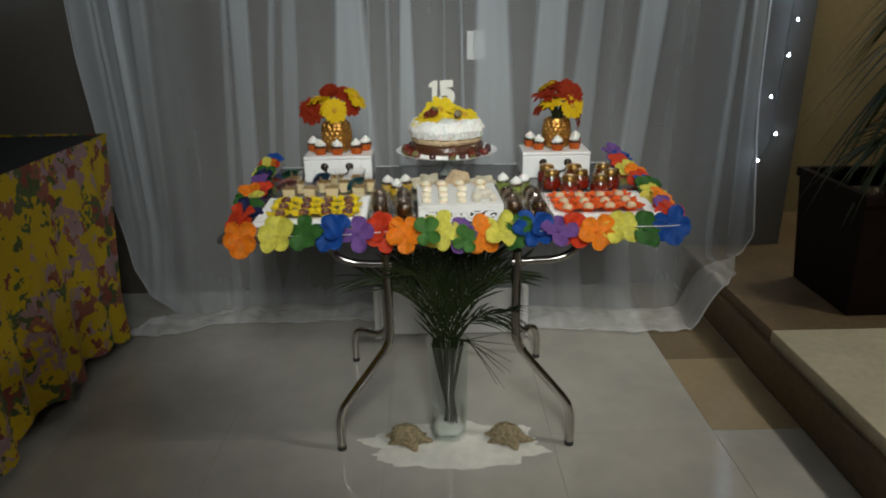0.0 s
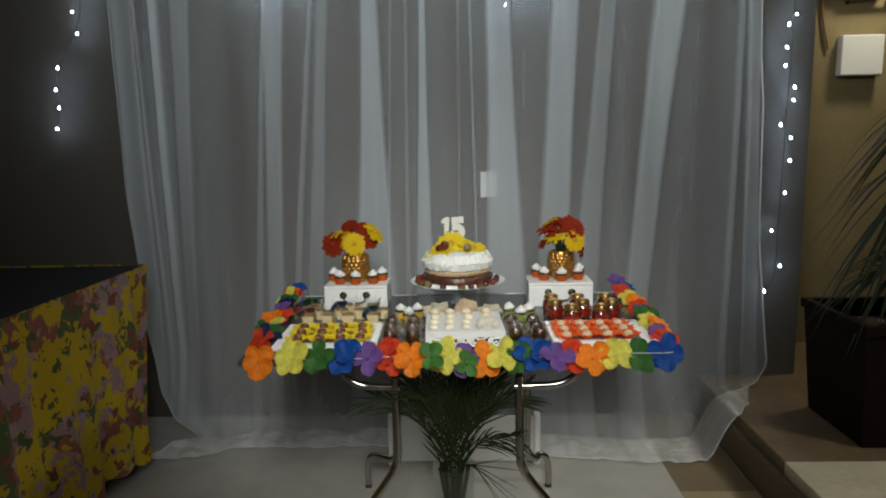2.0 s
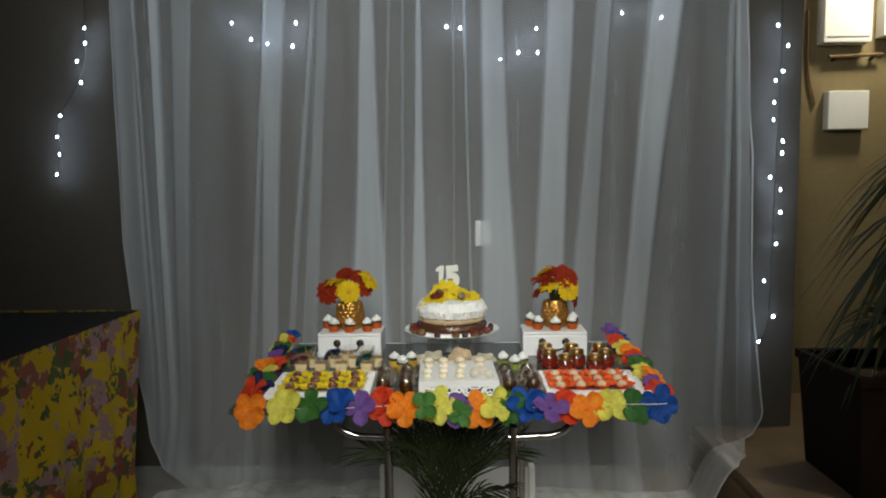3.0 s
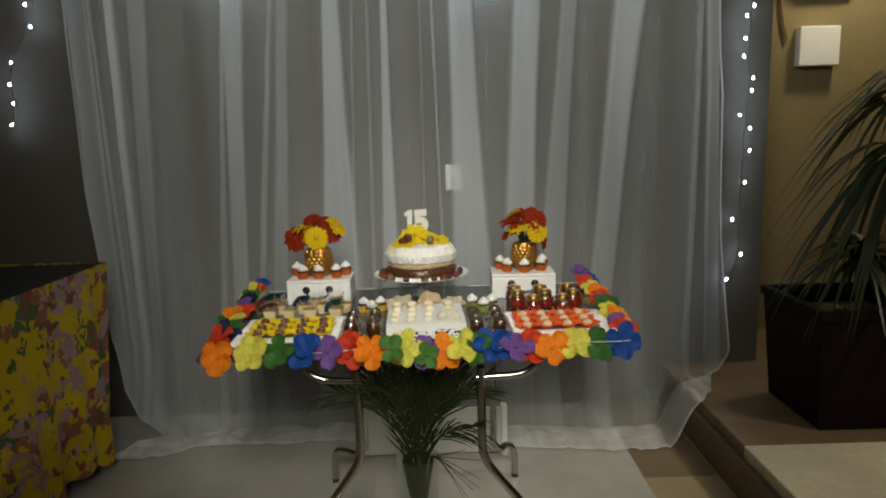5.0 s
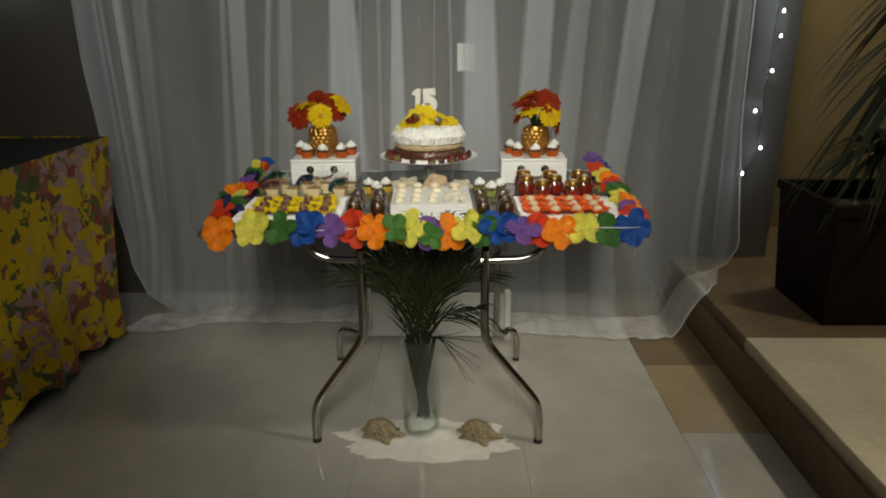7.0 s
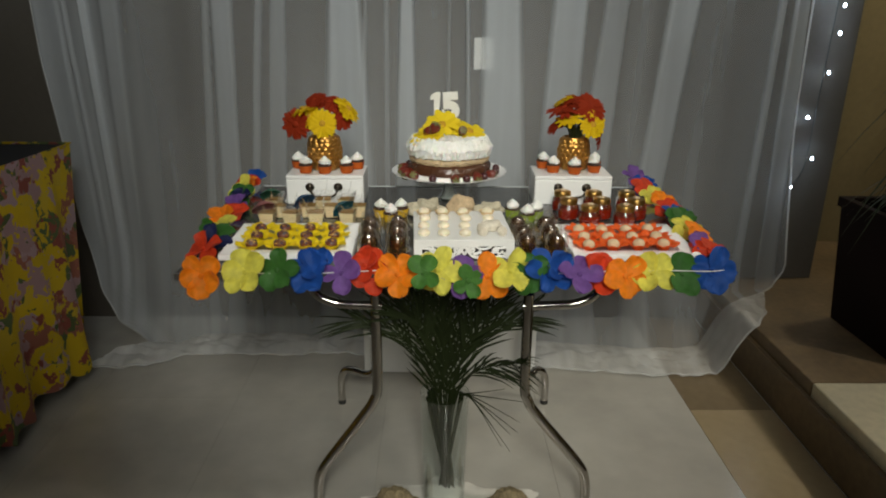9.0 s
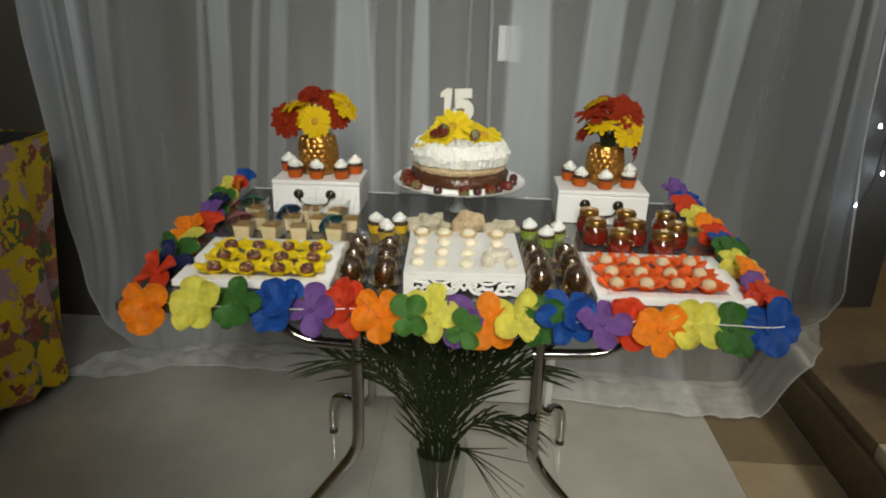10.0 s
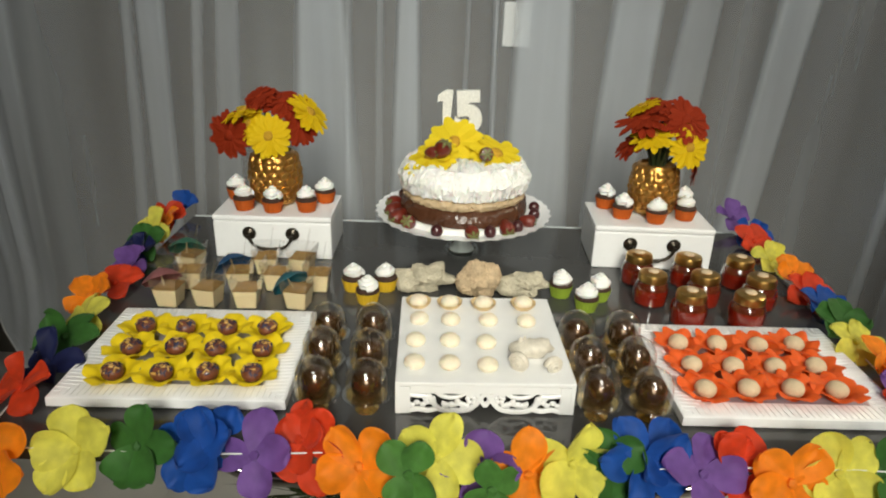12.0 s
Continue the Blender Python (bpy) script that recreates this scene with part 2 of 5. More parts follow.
M = {
    "tile": mat("white_porcelain_tile", (0.49, 0.47, 0.43), 0.09, var=0.16, scale=2.6, fine=9, bump=0.02, spec=0.5, world=True),
    "beige_tile": mat("beige_tile", (0.38, 0.295, 0.18), 0.22, var=0.12, scale=4, fine=30, bump=0.03),
    # the beige tile again, with shade put into its colour
    "shaded_beige_tile": mat("shaded_beige_tile", (0.22, 0.165, 0.10), 0.25, var=0.14, scale=4, fine=30, bump=0.03),
    "grout": mat("grey_grout", (0.46, 0.44, 0.41), 0.5),
    "curb": mat("brown_stone_curb", (0.17, 0.115, 0.06), 0.55, var=0.3, scale=5, fine=40, bump=0.2),
    "platform": mat("cream_stone_platform", (0.62, 0.55, 0.39), 0.5, var=0.22, scale=4, fine=35, bump=0.15),
    "wall": mat("grey_painted_wall", (0.108, 0.094, 0.078), 0.75, var=0.10, scale=1.5, fine=40, bump=0.12),
    "beige_wall": mat("mustard_painted_wall", (0.26, 0.20, 0.10), 0.8, var=0.16, scale=2, fine=30, bump=0.15),
    "ceiling": mat("white_ceiling_paint", (0.7, 0.69, 0.66), 0.85),
    "sheer": sheer("white_sheer_voile", (0.82, 0.88, 0.95), 0.22),
    "hem": sheer("white_sheer_hem", (0.88, 0.89, 0.90), 0.50),
    "chrome": mat("chromed_steel", (0.50, 0.48, 0.45), 0.12, 1.0, var=0.12, scale=20, bump=0.02),
    "rubber": mat("black_rubber", (0.03, 0.03, 0.03), 0.7),
    "top": mat("dark_grey_glass_top", (0.062, 0.061, 0.060), 0.10, var=0.08, scale=3, bump=0.0, spec=0.6),
    "edge": mat("polished_glass_edge", (0.5, 0.53, 0.54), 0.12, var=0.05, bump=0.0),
    "white": mat("white_lacquer", (0.82, 0.82, 0.82), 0.35, var=0.04, scale=6, fine=60, bump=0.04),
    "plastic": mat("white_melamine", (0.84, 0.84, 0.85), 0.28, var=0.03, bump=0.02),
    "lilac": mat("lilac_grey_tray_floor", (0.32, 0.31, 0.36), 0.4),
    "iron": mat("blackened_metal", (0.05, 0.04, 0.03), 0.3, 0.7),
    "brig": mat("milk_chocolate_candy", (0.20, 0.060, 0.028), 0.35, var=0.4, scale=150, fine=500, bump=0.4, coat=0.3),
    "bluesprinkle": mat("navy_sprinkle", (0.03, 0.04, 0.10), 0.4, var=0.3, scale=200),
    "goldsprinkle": mat("golden_sprinkle", (0.60, 0.36, 0.10), 0.4, var=0.4, scale=200),
    "teal": mat("teal_paper", (0.015, 0.15, 0.20), 0.5, through_light=0.3),
    "skyblue": mat("blue_paper", (0.02, 0.10, 0.24), 0.5, through_light=0.3),
    "seagreen": mat("green_paper", (0.04, 0.19, 0.12), 0.5, through_light=0.3),
    "dustyred": mat("dusty_red_paper", (0.36, 0.13, 0.13), 0.5, through_light=0.3),
    "choc": mat("glossy_chocolate", (0.080, 0.038, 0.013), 0.26, 0.5, var=0.2, scale=40, bump=0.05, coat=0.35),
    "sponge": mat("dark_chocolate_sponge", (0.045, 0.018, 0.009), 0.7, var=0.3, scale=120, fine=400, bump=0.5),
    "cakechoc": mat("chocolate_ganache", (0.085, 0.033, 0.016), 0.25, var=0.3, scale=20, fine=120, bump=0.4, depth=0.004, coat=0.2),
    "beigecream": mat("caramel_cream", (0.58, 0.43, 0.26), 0.55, var=0.25, scale=25, fine=140, bump=0.5, depth=0.004),
    "whitecream": mat("coconut_whipped_cream", (0.87, 0.86, 0.83), 0.7, var=0.10, scale=40, fine=220, bump=0.8, depth=0.004, sss=0.1),
    "frost": mat("white_frosting", (0.84, 0.83, 0.80), 0.55, var=0.06, scale=60, fine=250, bump=0.3, sss=0.1),
    "gold": mat("gold_paint", (0.60, 0.31, 0.075), 0.30, 0.85, var=0.35, scale=40, fine=160, bump=0.4),
    "goldfoil": mat("gold_foil", (0.86, 0.62, 0.24), 0.16, 0.9, var=0.2, scale=60, bump=0.3),
    "yellowwrap": mat("yellow_paper", (0.88, 0.64, 0.01), 0.6, var=0.10, scale=50, through_light=0.15),
    "orangewrap": mat("orange_red_paper", (0.90, 0.125, 0.014), 0.6, var=0.15, scale=50, through_light=0.25),
    "orangecup": mat("orange_cupcake_paper", (0.46, 0.090, 0.012), 0.65, spec=0.2, var=0.15, scale=60),
    "yellowcup": mat("yellow_cupcake_paper", (0.68, 0.42, 0.02), 0.6, var=0.15, scale=60),
    "greencup": mat("green_cupcake_paper", (0.24, 0.34, 0.03), 0.6, var=0.15, scale=60),
    "coconut": mat("coconut_candy", (0.64, 0.49, 0.32), 0.7, var=0.12, scale=90, fine=400, bump=0.6),
    "ivory": mat("ivory_candy", (0.83, 0.74, 0.57), 0.6, var=0.12, scale=70, fine=300, bump=0.4, sss=0.1),
    "wafer": mat("wafer_shell", (0.70, 0.52, 0.28), 0.6, var=0.2, scale=50),
    "shell": mat("sea_shell", (0.70, 0.64, 0.54), 0.4, var=0.25, scale=50, fine=160),
    "rock": mat("grey_green_reef_rock", (0.58, 0.52, 0.39), 0.9, var=0.35, scale=30, fine=150, bump=0.8, depth=0.004),
    "coral": mat("brown_coral", (0.62, 0.46, 0.29), 0.9, var=0.35, scale=50, fine=250, bump=0.9, depth=0.004),
    "cream": mat("vanilla_mousse", (0.86, 0.70, 0.42), 0.5, var=0.06, scale=40, sss=0.1),
    "crumb": mat("biscuit_crumb", (0.44, 0.25, 0.075), 0.8, var=0.5, scale=150, fine=500, bump=0.8),
    "syrup": mat("dark_syrup", (0.13, 0.022, 0.009), 0.12, coat=0.5, bump=0.0),
    "bronze": mat("bronze_gold_metal", (0.62, 0.38, 0.12), 0.3, 1.0, var=0.3, scale=60, bump=0.2),
    "jelly": mat("red_jelly", (0.26, 0.016, 0.006), 0.12, var=0.2, scale=30, bump=0.0, coat=0.5),
    "strawberry": mat("strawberry_skin", (0.145, 0.017, 0.008), 0.35, var=0.3, scale=60, fine=300, bump=0.4, coat=0.2),
    "grape": mat("dark_grape_skin", (0.050, 0.008, 0.010), 0.3, var=0.25, scale=60, coat=0.2),
    "sepal": mat("green_sepal", (0.17, 0.19, 0.06), 0.6, var=0.2),
    "glitter": mat("white_glitter_foam", (0.78, 0.77, 0.72), 0.6, var=0.2, scale=250, fine=700, bump=0.6),
    "redpetal": mat("red_petal", (0.31, 0.030, 0.008), 0.75, spec=0.15, var=0.25, scale=40, through_light=0.25),
    "lemonpetal": mat("lemon_petal", (0.86, 0.66, 0.03), 0.7, spec=0.2, var=0.12, scale=40, through_light=0.3),
    "yellowpetal": mat("yellow_petal", (0.80, 0.55, 0.012), 0.7, spec=0.2, var=0.15, scale=40, through_light=0.3),
    "eye": mat("flower_eye", (0.62, 0.34, 0.02), 0.8, var=0.3, scale=200, bump=0.8),
    "leaf": mat("dark_green_leaf", (0.030, 0.046, 0.014), 0.45, var=0.35, scale=12, through_light=0.15),
    "palm": mat("palm_leaf", (0.018, 0.027, 0.008), 0.6, spec=0.2, var=0.35, scale=12, through_light=0.10),
    "trunk": mat("plant_trunk", (0.16, 0.12, 0.07), 0.85, var=0.3, scale=25, bump=0.6),
    "pot": mat("dark_brown_planter", (0.012, 0.005, 0.004), 0.75, spec=0.15, var=0.2, scale=5, bump=0.2),
    "soil": mat("potting_soil", (0.06, 0.04, 0.025), 0.95, var=0.4, scale=40, bump=0.9),
    "pebble": mat("tan_pebble", (0.30, 0.23, 0.15), 0.8, var=0.3, scale=30),
    "sand": mat("white_sand", (0.84, 0.82, 0.77), 0.95, var=0.12, scale=25, fine=600, bump=0.8),
    "turtle": mat("sandy_shell_mosaic", (0.40, 0.32, 0.19), 0.85, var=0.6, scale=110, fine=300, bump=0.9, depth=0.004),
    "black": mat("black_tablecloth", (0.012, 0.011, 0.010), 0.85, var=0.1),
    "floral": floral("floral_cotton"),
    "clear": clear("clear_plastic"),
    "glass": clear("clear_glass", (0.93, 0.955, 0.95)),
    # pale stand-in for the light caught in the cake stand's clear foot
    "foot_brightness": mat("pale_glass_brightness", (0.82, 0.86, 0.86), 0.18, var=0.05, bump=0.0, through_light=0.25),
    "wire": mat("dark_cable", (0.05, 0.055, 0.05), 0.6),
    "thread": mat("white_thread", (0.8, 0.8, 0.8), 0.6),
    "bulb": mat("cool_white_led", (0.55, 0.74, 1.0), 0.4, emit=115.0, bump=0.0),
    "switch": mat("white_switch_plastic", (0.82, 0.82, 0.80), 0.35, var=0.02, bump=0.0),
    "wood": mat("brown_wood", (0.22, 0.13, 0.06), 0.6, var=0.3, scale=20),
    "sprinkle": mat("dark_sprinkles", (0.05, 0.025, 0.05), 0.5, var=0.5, scale=200),
}
CLOTH = {
    "orange": (1.0, 0.27, 0.010), "yellow": (0.82, 0.76, 0.12), "green": (0.045, 0.16, 0.03), "blue": (0.008, 0.080, 0.38),
    "purple": (0.19, 0.085, 0.34), "red": (0.72, 0.055, 0.014), "clover": (0.070, 0.21, 0.040), "navy": (0.012, 0.018, 0.09),
}
for key in list(CLOTH):
    M[key] = mat(key + "_fabric", CLOTH[key], 0.6, var=0.26, scale=24, fine=85, bump=0.12, spec=0.3, sheen=0.08, through_light=0.35)

# ---- builders ----
def add_box(bm, c, s, bevel=0.0, rot=0.0):
    made = bmesh.ops.create_cube(bm, size=1, matrix=Matrix.Translation(c) @ Matrix.Rotation(rot, 4, "Z") @ Matrix.Diagonal((*s, 1)))
    if bevel:
        edges = {e for v in made["verts"] for e in v.link_edges}
        bmesh.ops.bevel(bm, geom=list(edges), offset=bevel, segments=2, affect="EDGES", profile=0.6)
    return bm


def add_lathe(bm, prof, n=24, c=(0, 0, 0), ripple=0.0, teeth=0):
    rings = []
    for r, z in prof:
        if r < 1e-5:
            rings.append([bm.verts.new((c[0], c[1], c[2] + z))])
        else:
            ring = []
            for i in range(n):
                a = 2 * math.pi * i / n
                k = r * (1 + ripple * math.cos(teeth * a))
                ring.append(bm.verts.new((c[0] + k * math.cos(a), c[1] + k * math.sin(a), c[2] + z)))
            rings.append(ring)
    for a, b in zip(rings, rings[1:]):
        for i in range(n):
            p, q, u, v = a[i % len(a)], a[(i + 1) % len(a)], b[(i + 1) % len(b)], b[i % len(b)]
            face = [x for k, x in enumerate((p, q, u, v)) if x not in (p, q, u, v)[:k]]
            if len(face) > 2:
                bm.faces.new(face)
    return bm


def spline(pts, steps=6):
    """Points of a smooth line through pts."""
    P = [Vector(p) for p in pts]
    P = [2 * P[0] - P[1]] + P + [2 * P[-1] - P[-2]]
    out = []
    for i in range(1, len(P) - 2):
        a, b, c, d = P[i - 1:i + 3]
        for k in range(steps):
            t = k / steps
            out.append(0.5 * ((2 * b) + (c - a) * t + (2 * a - 5 * b + 4 * c - d) * t * t + (3 * b - a - 3 * c + d) * t ** 3))
    return out + [P[-2]]


def add_tube(bm, pts, r, n=8, end=None):
    """A round bar along pts, tapering from r to end."""
    P = [Vector(p) for p in pts]
    end = r if end is None else end
    side = None
    rings = []
    for i, p in enumerate(P):
        d = (P[min(i + 1, len(P) - 1)] - P[max(i - 1, 0)]).normalized()
        if side is None:
            side = d.orthogonal().normalized()
        side = (side - d * side.dot(d)).normalized()
        up = d.cross(side)
        k = r + (end - r) * i / (len(P) - 1)
        rings.append([bm.verts.new(p + k * (math.cos(2 * math.pi * j / n) * side + math.sin(2 * math.pi * j / n) * up)) for j in range(n)])
    for a, b in zip(rings, rings[1:]):
        for j in range(n):
            bm.faces.new((a[j], a[(j + 1) % n], b[(j + 1) % n], b[j]))
    bm.faces.new(rings[0][::-1])
    bm.faces.new(rings[-1])
    return bm


def add_blob(bm, c, s, sub=2, amp=0.0, freq=20.0, flat=None):
    """A lumpy rounded mass; flat cuts it level below that height."""
    made = bmesh.ops.create_icosphere(bm, subdivisions=sub, radius=1)
    for v in made["verts"]:
        p = Vector((v.co.x * s[0], v.co.y * s[1], v.co.z * s[2]))
        w = Vector(c)
        p = p * (1 + amp * noise.noise((p + w) * freq))
        if flat is not None:
            p.z = max(p.z, flat)
        v.co = p + w
    return bm


def add_sheet(bm, rows):
    """A skin over rows of points."""
    grid = [[bm.verts.new(p) for p in row] for row in rows]
    for a, b in zip(grid, grid[1:]):
        for i in range(len(a) - 1):
            bm.faces.new((a[i], a[i + 1], b[i + 1], b[i]))
    return bm


def mesh_of(name, bm, material, sharp=38):
    """A mesh, smooth but for creases and the rims of broad flat faces."""
    me = bpy.data.meshes.new(name)
    bmesh.ops.recalc_face_normals(bm, faces=bm.faces)
    for f in bm.faces:
        f.smooth = True
    for e in bm.edges:
        if len(e.link_faces) == 2:
            bend = math.degrees(e.calc_face_angle(0.0))
            if bend > sharp:
                e.smooth = False
            elif bend > 12 and sharp < 60:
                a, b = (f.calc_area() for f in e.link_faces)
                e.smooth = max(a, b) < 12 * min(a, b)
    bm.to_mesh(me)
    bm.free()
    me.materials.append(material)
    return me


def part(name, bm, material, parent=None, label="", m=None):
    me = bm if isinstance(bm, bpy.types.Mesh) else mesh_of(name, bm, material)
    ob = new(name, me)
    ob.parent = parent
    if m is not None:
        ob.matrix_local = m
    if label:
        ob["label"] = label
    return ob


def thing(name, m, label, category, group="", kind=""):
    ob = new(name)
    ob.empty_display_size = 0.05
    ob.matrix_world = m
    return tagged(ob, label, category, group, kind)


def BM():
    return bmesh.new()


rnd = random.Random(7)
H = 0.745          # height of the dessert table
WALL = 1.28        # face of the wall behind the curtain
PLAT = 0.20        # height of the raised platform

# ---- structure ----
def slab(name, c, s, material, label, bevel=0.0):
    ob = part(name, add_box(BM(), c, s, bevel), material)
    return tagged(ob, label, name.split("_")[0], kind="structure")


floor = slab("floor", (-1.55, -2.45, -0.054), (5.4, 7.6, 0.1), M["grout"], "glossy white porcelain tiled floor with thin grey joints")
slab("wall_north", (-1.6, WALL + 0.06, 1.45), (6.4, 0.12, 2.9), M["wall"], "plain grey painted wall behind the sheer curtain")
slab("wall_north_right", (2.9, 1.86, 1.45), (3.4, 0.12, 2.9), M["beige_wall"], "mustard yellow painted wall behind the planter")
slab("wall_return", (1.545, 1.59, 1.45), (0.11, 0.42, 2.9), M["wall"], "grey painted end of the wall beside the planter")
slab("wall_west", (-4.3, -2.4, 1.45), (0.12, 7.5, 2.9), M["wall"], "plain grey painted side wall")
slab("wall_east", (4.5, -2.1, 1.45), (0.12, 8.0, 2.9), M["beige_wall"], "plain painted side wall beyond the platform")
slab("wall_south", (0.1, -6.2, 1.45), (8.9, 0.12, 2.9), M["wall"], "plain grey painted wall of the hall")
slab("ceiling", (0.1, -2.1, 2.95), (9.0, 8.4, 0.1), M["ceiling"], "plain white ceiling")
platform = slab("platform", (2.80, -2.84, PLAT / 2 - 0.002), (3.34, 6.42, PLAT), M["platform"], "raised cream stone platform with a brown face", 0.006)
# Same platform further back: shade put in by giving it the kerb's brown.
slab("platform_back", (2.80, 1.12, PLAT / 2 - 0.002), (3.34, 1.494, PLAT), M["curb"], "back of the raised platform under the planter, its shade painted in brown", 0.006)
curb = slab("curb", (1.119, -2.1, 0.075), (0.022, 7.9, 0.15), M["curb"], "brown stone kerb face along the platform", 0.003)

# ---- dessert table ----
TX, TY = -0.03, 0.32
TW, TD = 1.27, 0.82
table = thing("dessert_table", pose(TX, TY, 0), "dessert table with a dark glass top on bent chrome legs", "table")
part("tabletop", add_box(BM(), (0, 0, H - 0.009), (TW, TD, 0.018), 0.003), M["top"], table, "dark grey glossy glass tabletop")
part("glass_edge", add_box(BM(), (0, TD / 2 + 0.0025, H - 0.006), (TW - 0.01, 0.003, 0.016), 0.001), M["edge"], table, "bright polished back edge")
for sx in (-1, 1):
    foot = (-0.39 if sx < 0 else 0.332) - TX
    knee = (-0.222 if sx < 0 else 0.152) - TX
    hip = (-0.378 if sx < 0 else 0.325) - TX
    leg = part("leg", add_tube(BM(), spline([(foot, -TY, 0.014), (foot, -TY, 0.07), (foot - sx * 0.006, -TY, 0.125), (foot - sx * 0.03, -TY, 0.175), (knee + sx * 0.04, -TY, 0.315), (knee + sx * 0.010, -TY, 0.365), (knee, -TY, 0.42), (knee, -TY, 0.66)], 7), 0.0135, 14), M["chrome"], table, "bent chromed tube front leg")
    part("rubber_foot", add_lathe(BM(), [(0.0, 0), (0.0145, 0), (0.0145, 0.014), (0, 0.014)], 14, (foot, -TY, 0.0)), M["rubber"], leg)
    part("support_arm", add_tube(BM(), spline([(knee - sx * 0.015, -TY, 0.628), (knee + sx * 0.05, -TY, 0.630), (hip - sx * 0.055, -TY, 0.636), (hip - sx * 0.012, -TY, 0.66), (hip, -TY, 0.70), (hip + sx * 0.003, -TY, 0.727)], 7), 0.0115, 12), M["chrome"], table, "bent chromed arm under the tabletop")
    back = (-0.405 if sx < 0 else 0.310) - TX
    inner = (-0.275 if sx < 0 else 0.225) - TX
    bleg = part("leg", add_tube(BM(), spline([(back, 0.565 - TY, 0.014), (back, 0.565 - TY, 0.085), (back - sx * 0.012, 0.56 - TY, 0.128), (back - sx * 0.04, 0.55 - TY, 0.14), (inner + sx * 0.03, 0.53 - TY, 0.135), (inner, 0.52 - TY, 0.17), (inner, 0.52 - TY, 0.25), (inner, 0.52 - TY, 0.727)], 7), 0.0125, 12), M["chrome"], table, "bent chromed tube back leg")
    part("rubber_foot", add_lathe(BM(), [(0.0, 0), (0.0135, 0), (0.0135, 0.014), (0, 0.014)], 14, (back, 0.565 - TY, 0.0)), M["rubber"], bleg)
    part("side_rail", add_tube(BM(), [(knee, -TY, 0.66), (knee + 0.0, 0.1 - TY, 0.715), (inner, 0.52 - TY, 0.72)], 0.011, 10), M["chrome"], table)

# ---- curtain ----
# each gathered fold: its middle and half width high up, its middle and half width at the height of the cake, and how many more layers lie there
FOLDS = [(-1.519, 0.056, -1.521, 0.054, 0.8), (-1.368, 0.018, -1.370, 0.014, 1.1), (-1.458, 0.006, -1.438, 0.008, 0.6), (-1.26, 0.042, -1.29, 0.028, 0.6), (-0.835, 0.046, -0.886, 0.034, 0.8),
         (-0.879, 0.008, -0.956, 0.012, 0.6), (-0.675, 0.009, -0.762, 0.012, 0.6), (-0.626, 0.023, -0.688, 0.026, 0.5), (-0.41, 0.036, -0.421, 0.068, 1.1), (-0.314, 0.006, -0.348, 0.006, 0.45),
         (-0.251, 0.006, -0.266, 0.008, 0.45), (-0.18, 0.014, -0.191, 0.029, 1.0), (-0.02, 0.006, -0.03, 0.006, 0.4), (0.028, 0.007, 0.046, 0.005, 0.9), (0.154, 0.053, 0.176, 0.070, 1.0),
         (0.452, 0.057, 0.412, 0.056, 1.0), (0.641, 0.035, 0.569, 0.045, 0.7), (0.914, 0.062, 0.819, 0.051, 1.05), (1.216, 0.012, 1.196, 0.012, 0.8), (1.273, 0.028, 1.296, 0.031, 1.0)]


def cloth_layers(x, z):
    """Layers of cloth beyond the first at a place; the folds open out towards the hem."""
    k = (2.03 - max(z, 0.25)) / 1.03
    open_ = max(0.0, min(1.0, (z - 0.20) / 1.25))
    total = 0.0
    for x0, w0, x1, w1, count in FOLDS:
        c, w = x0 + (x1 - x0) * k, max(0.006, w0 + (w1 - w0) * k) * (1.35 - 0.35 * open_)
        soft = 0.003 + 0.16 * w
        d = max(0.0, min(1.0, (w + soft - abs(x - c)) / (2 * soft)))
        total += count * d * d * (3 - 2 * d)
    gathered = max(0.0, min(1.0, (-1.08 - x) / 0.35)) * max(0.0, min(1.0, (1.9 - z) / 1.0))
    crumpled = max(0.0, min(1.0, (0.20 - z) / 0.16))
    return total * (0.25 + 0.75 * open_) + 0.55 * gathered + 0.20 * crumpled


def hem_line(x):
    """How far out on the floor the hem lies."""
    return float(np.interp(x, [-1.42, -1.15, -1.02, -0.4, 0.1, 0.46, 0.84, 1.1, 1.3], [0.80, 0.775, 0.90, 0.905, 0.86, 0.775, 0.735, 0.735, 0.86])) + 0.012 * noise.noise(Vector((x * 14, 0, 7)))


def curtain_x(u, z):
    """Where the share u of the curtain's width hangs at height z."""
    left = np.interp(z, [0, 0.08, 0.2, 0.475, 0.86, 1.15, 1.8, 2.4], [-1.26, -1.40, -1.475, -1.53, -1.55, -1.575, -1.585, -1.57])
    right = np.interp(z, [0, 0.2, 0.30, 0.45, 0.86, 1.0, 1.5, 1.71, 2.08, 2.4], [1.30, 1.335, 1.40, 1.385, 1.345, 1.340, 1.335, 1.315, 1.290, 1.28])
    return float(-1.57 + 2.88 * u + (left + 1.57) * (1 - u) ** 7 + (right - 1.31) * u ** 7)


LEVELS = [2.45 - 0.05 * k for k in range(42)] + [0.36, 0.32, 0.285, 0.25, 0.22, 0.19, 0.165, 0.14, 0.12, 0.10, 0.085, 0.07, 0.055, 0.042, 0.030, 0.020, 0.012, 0.006]
ACROSS, TRAIL = 520, 20


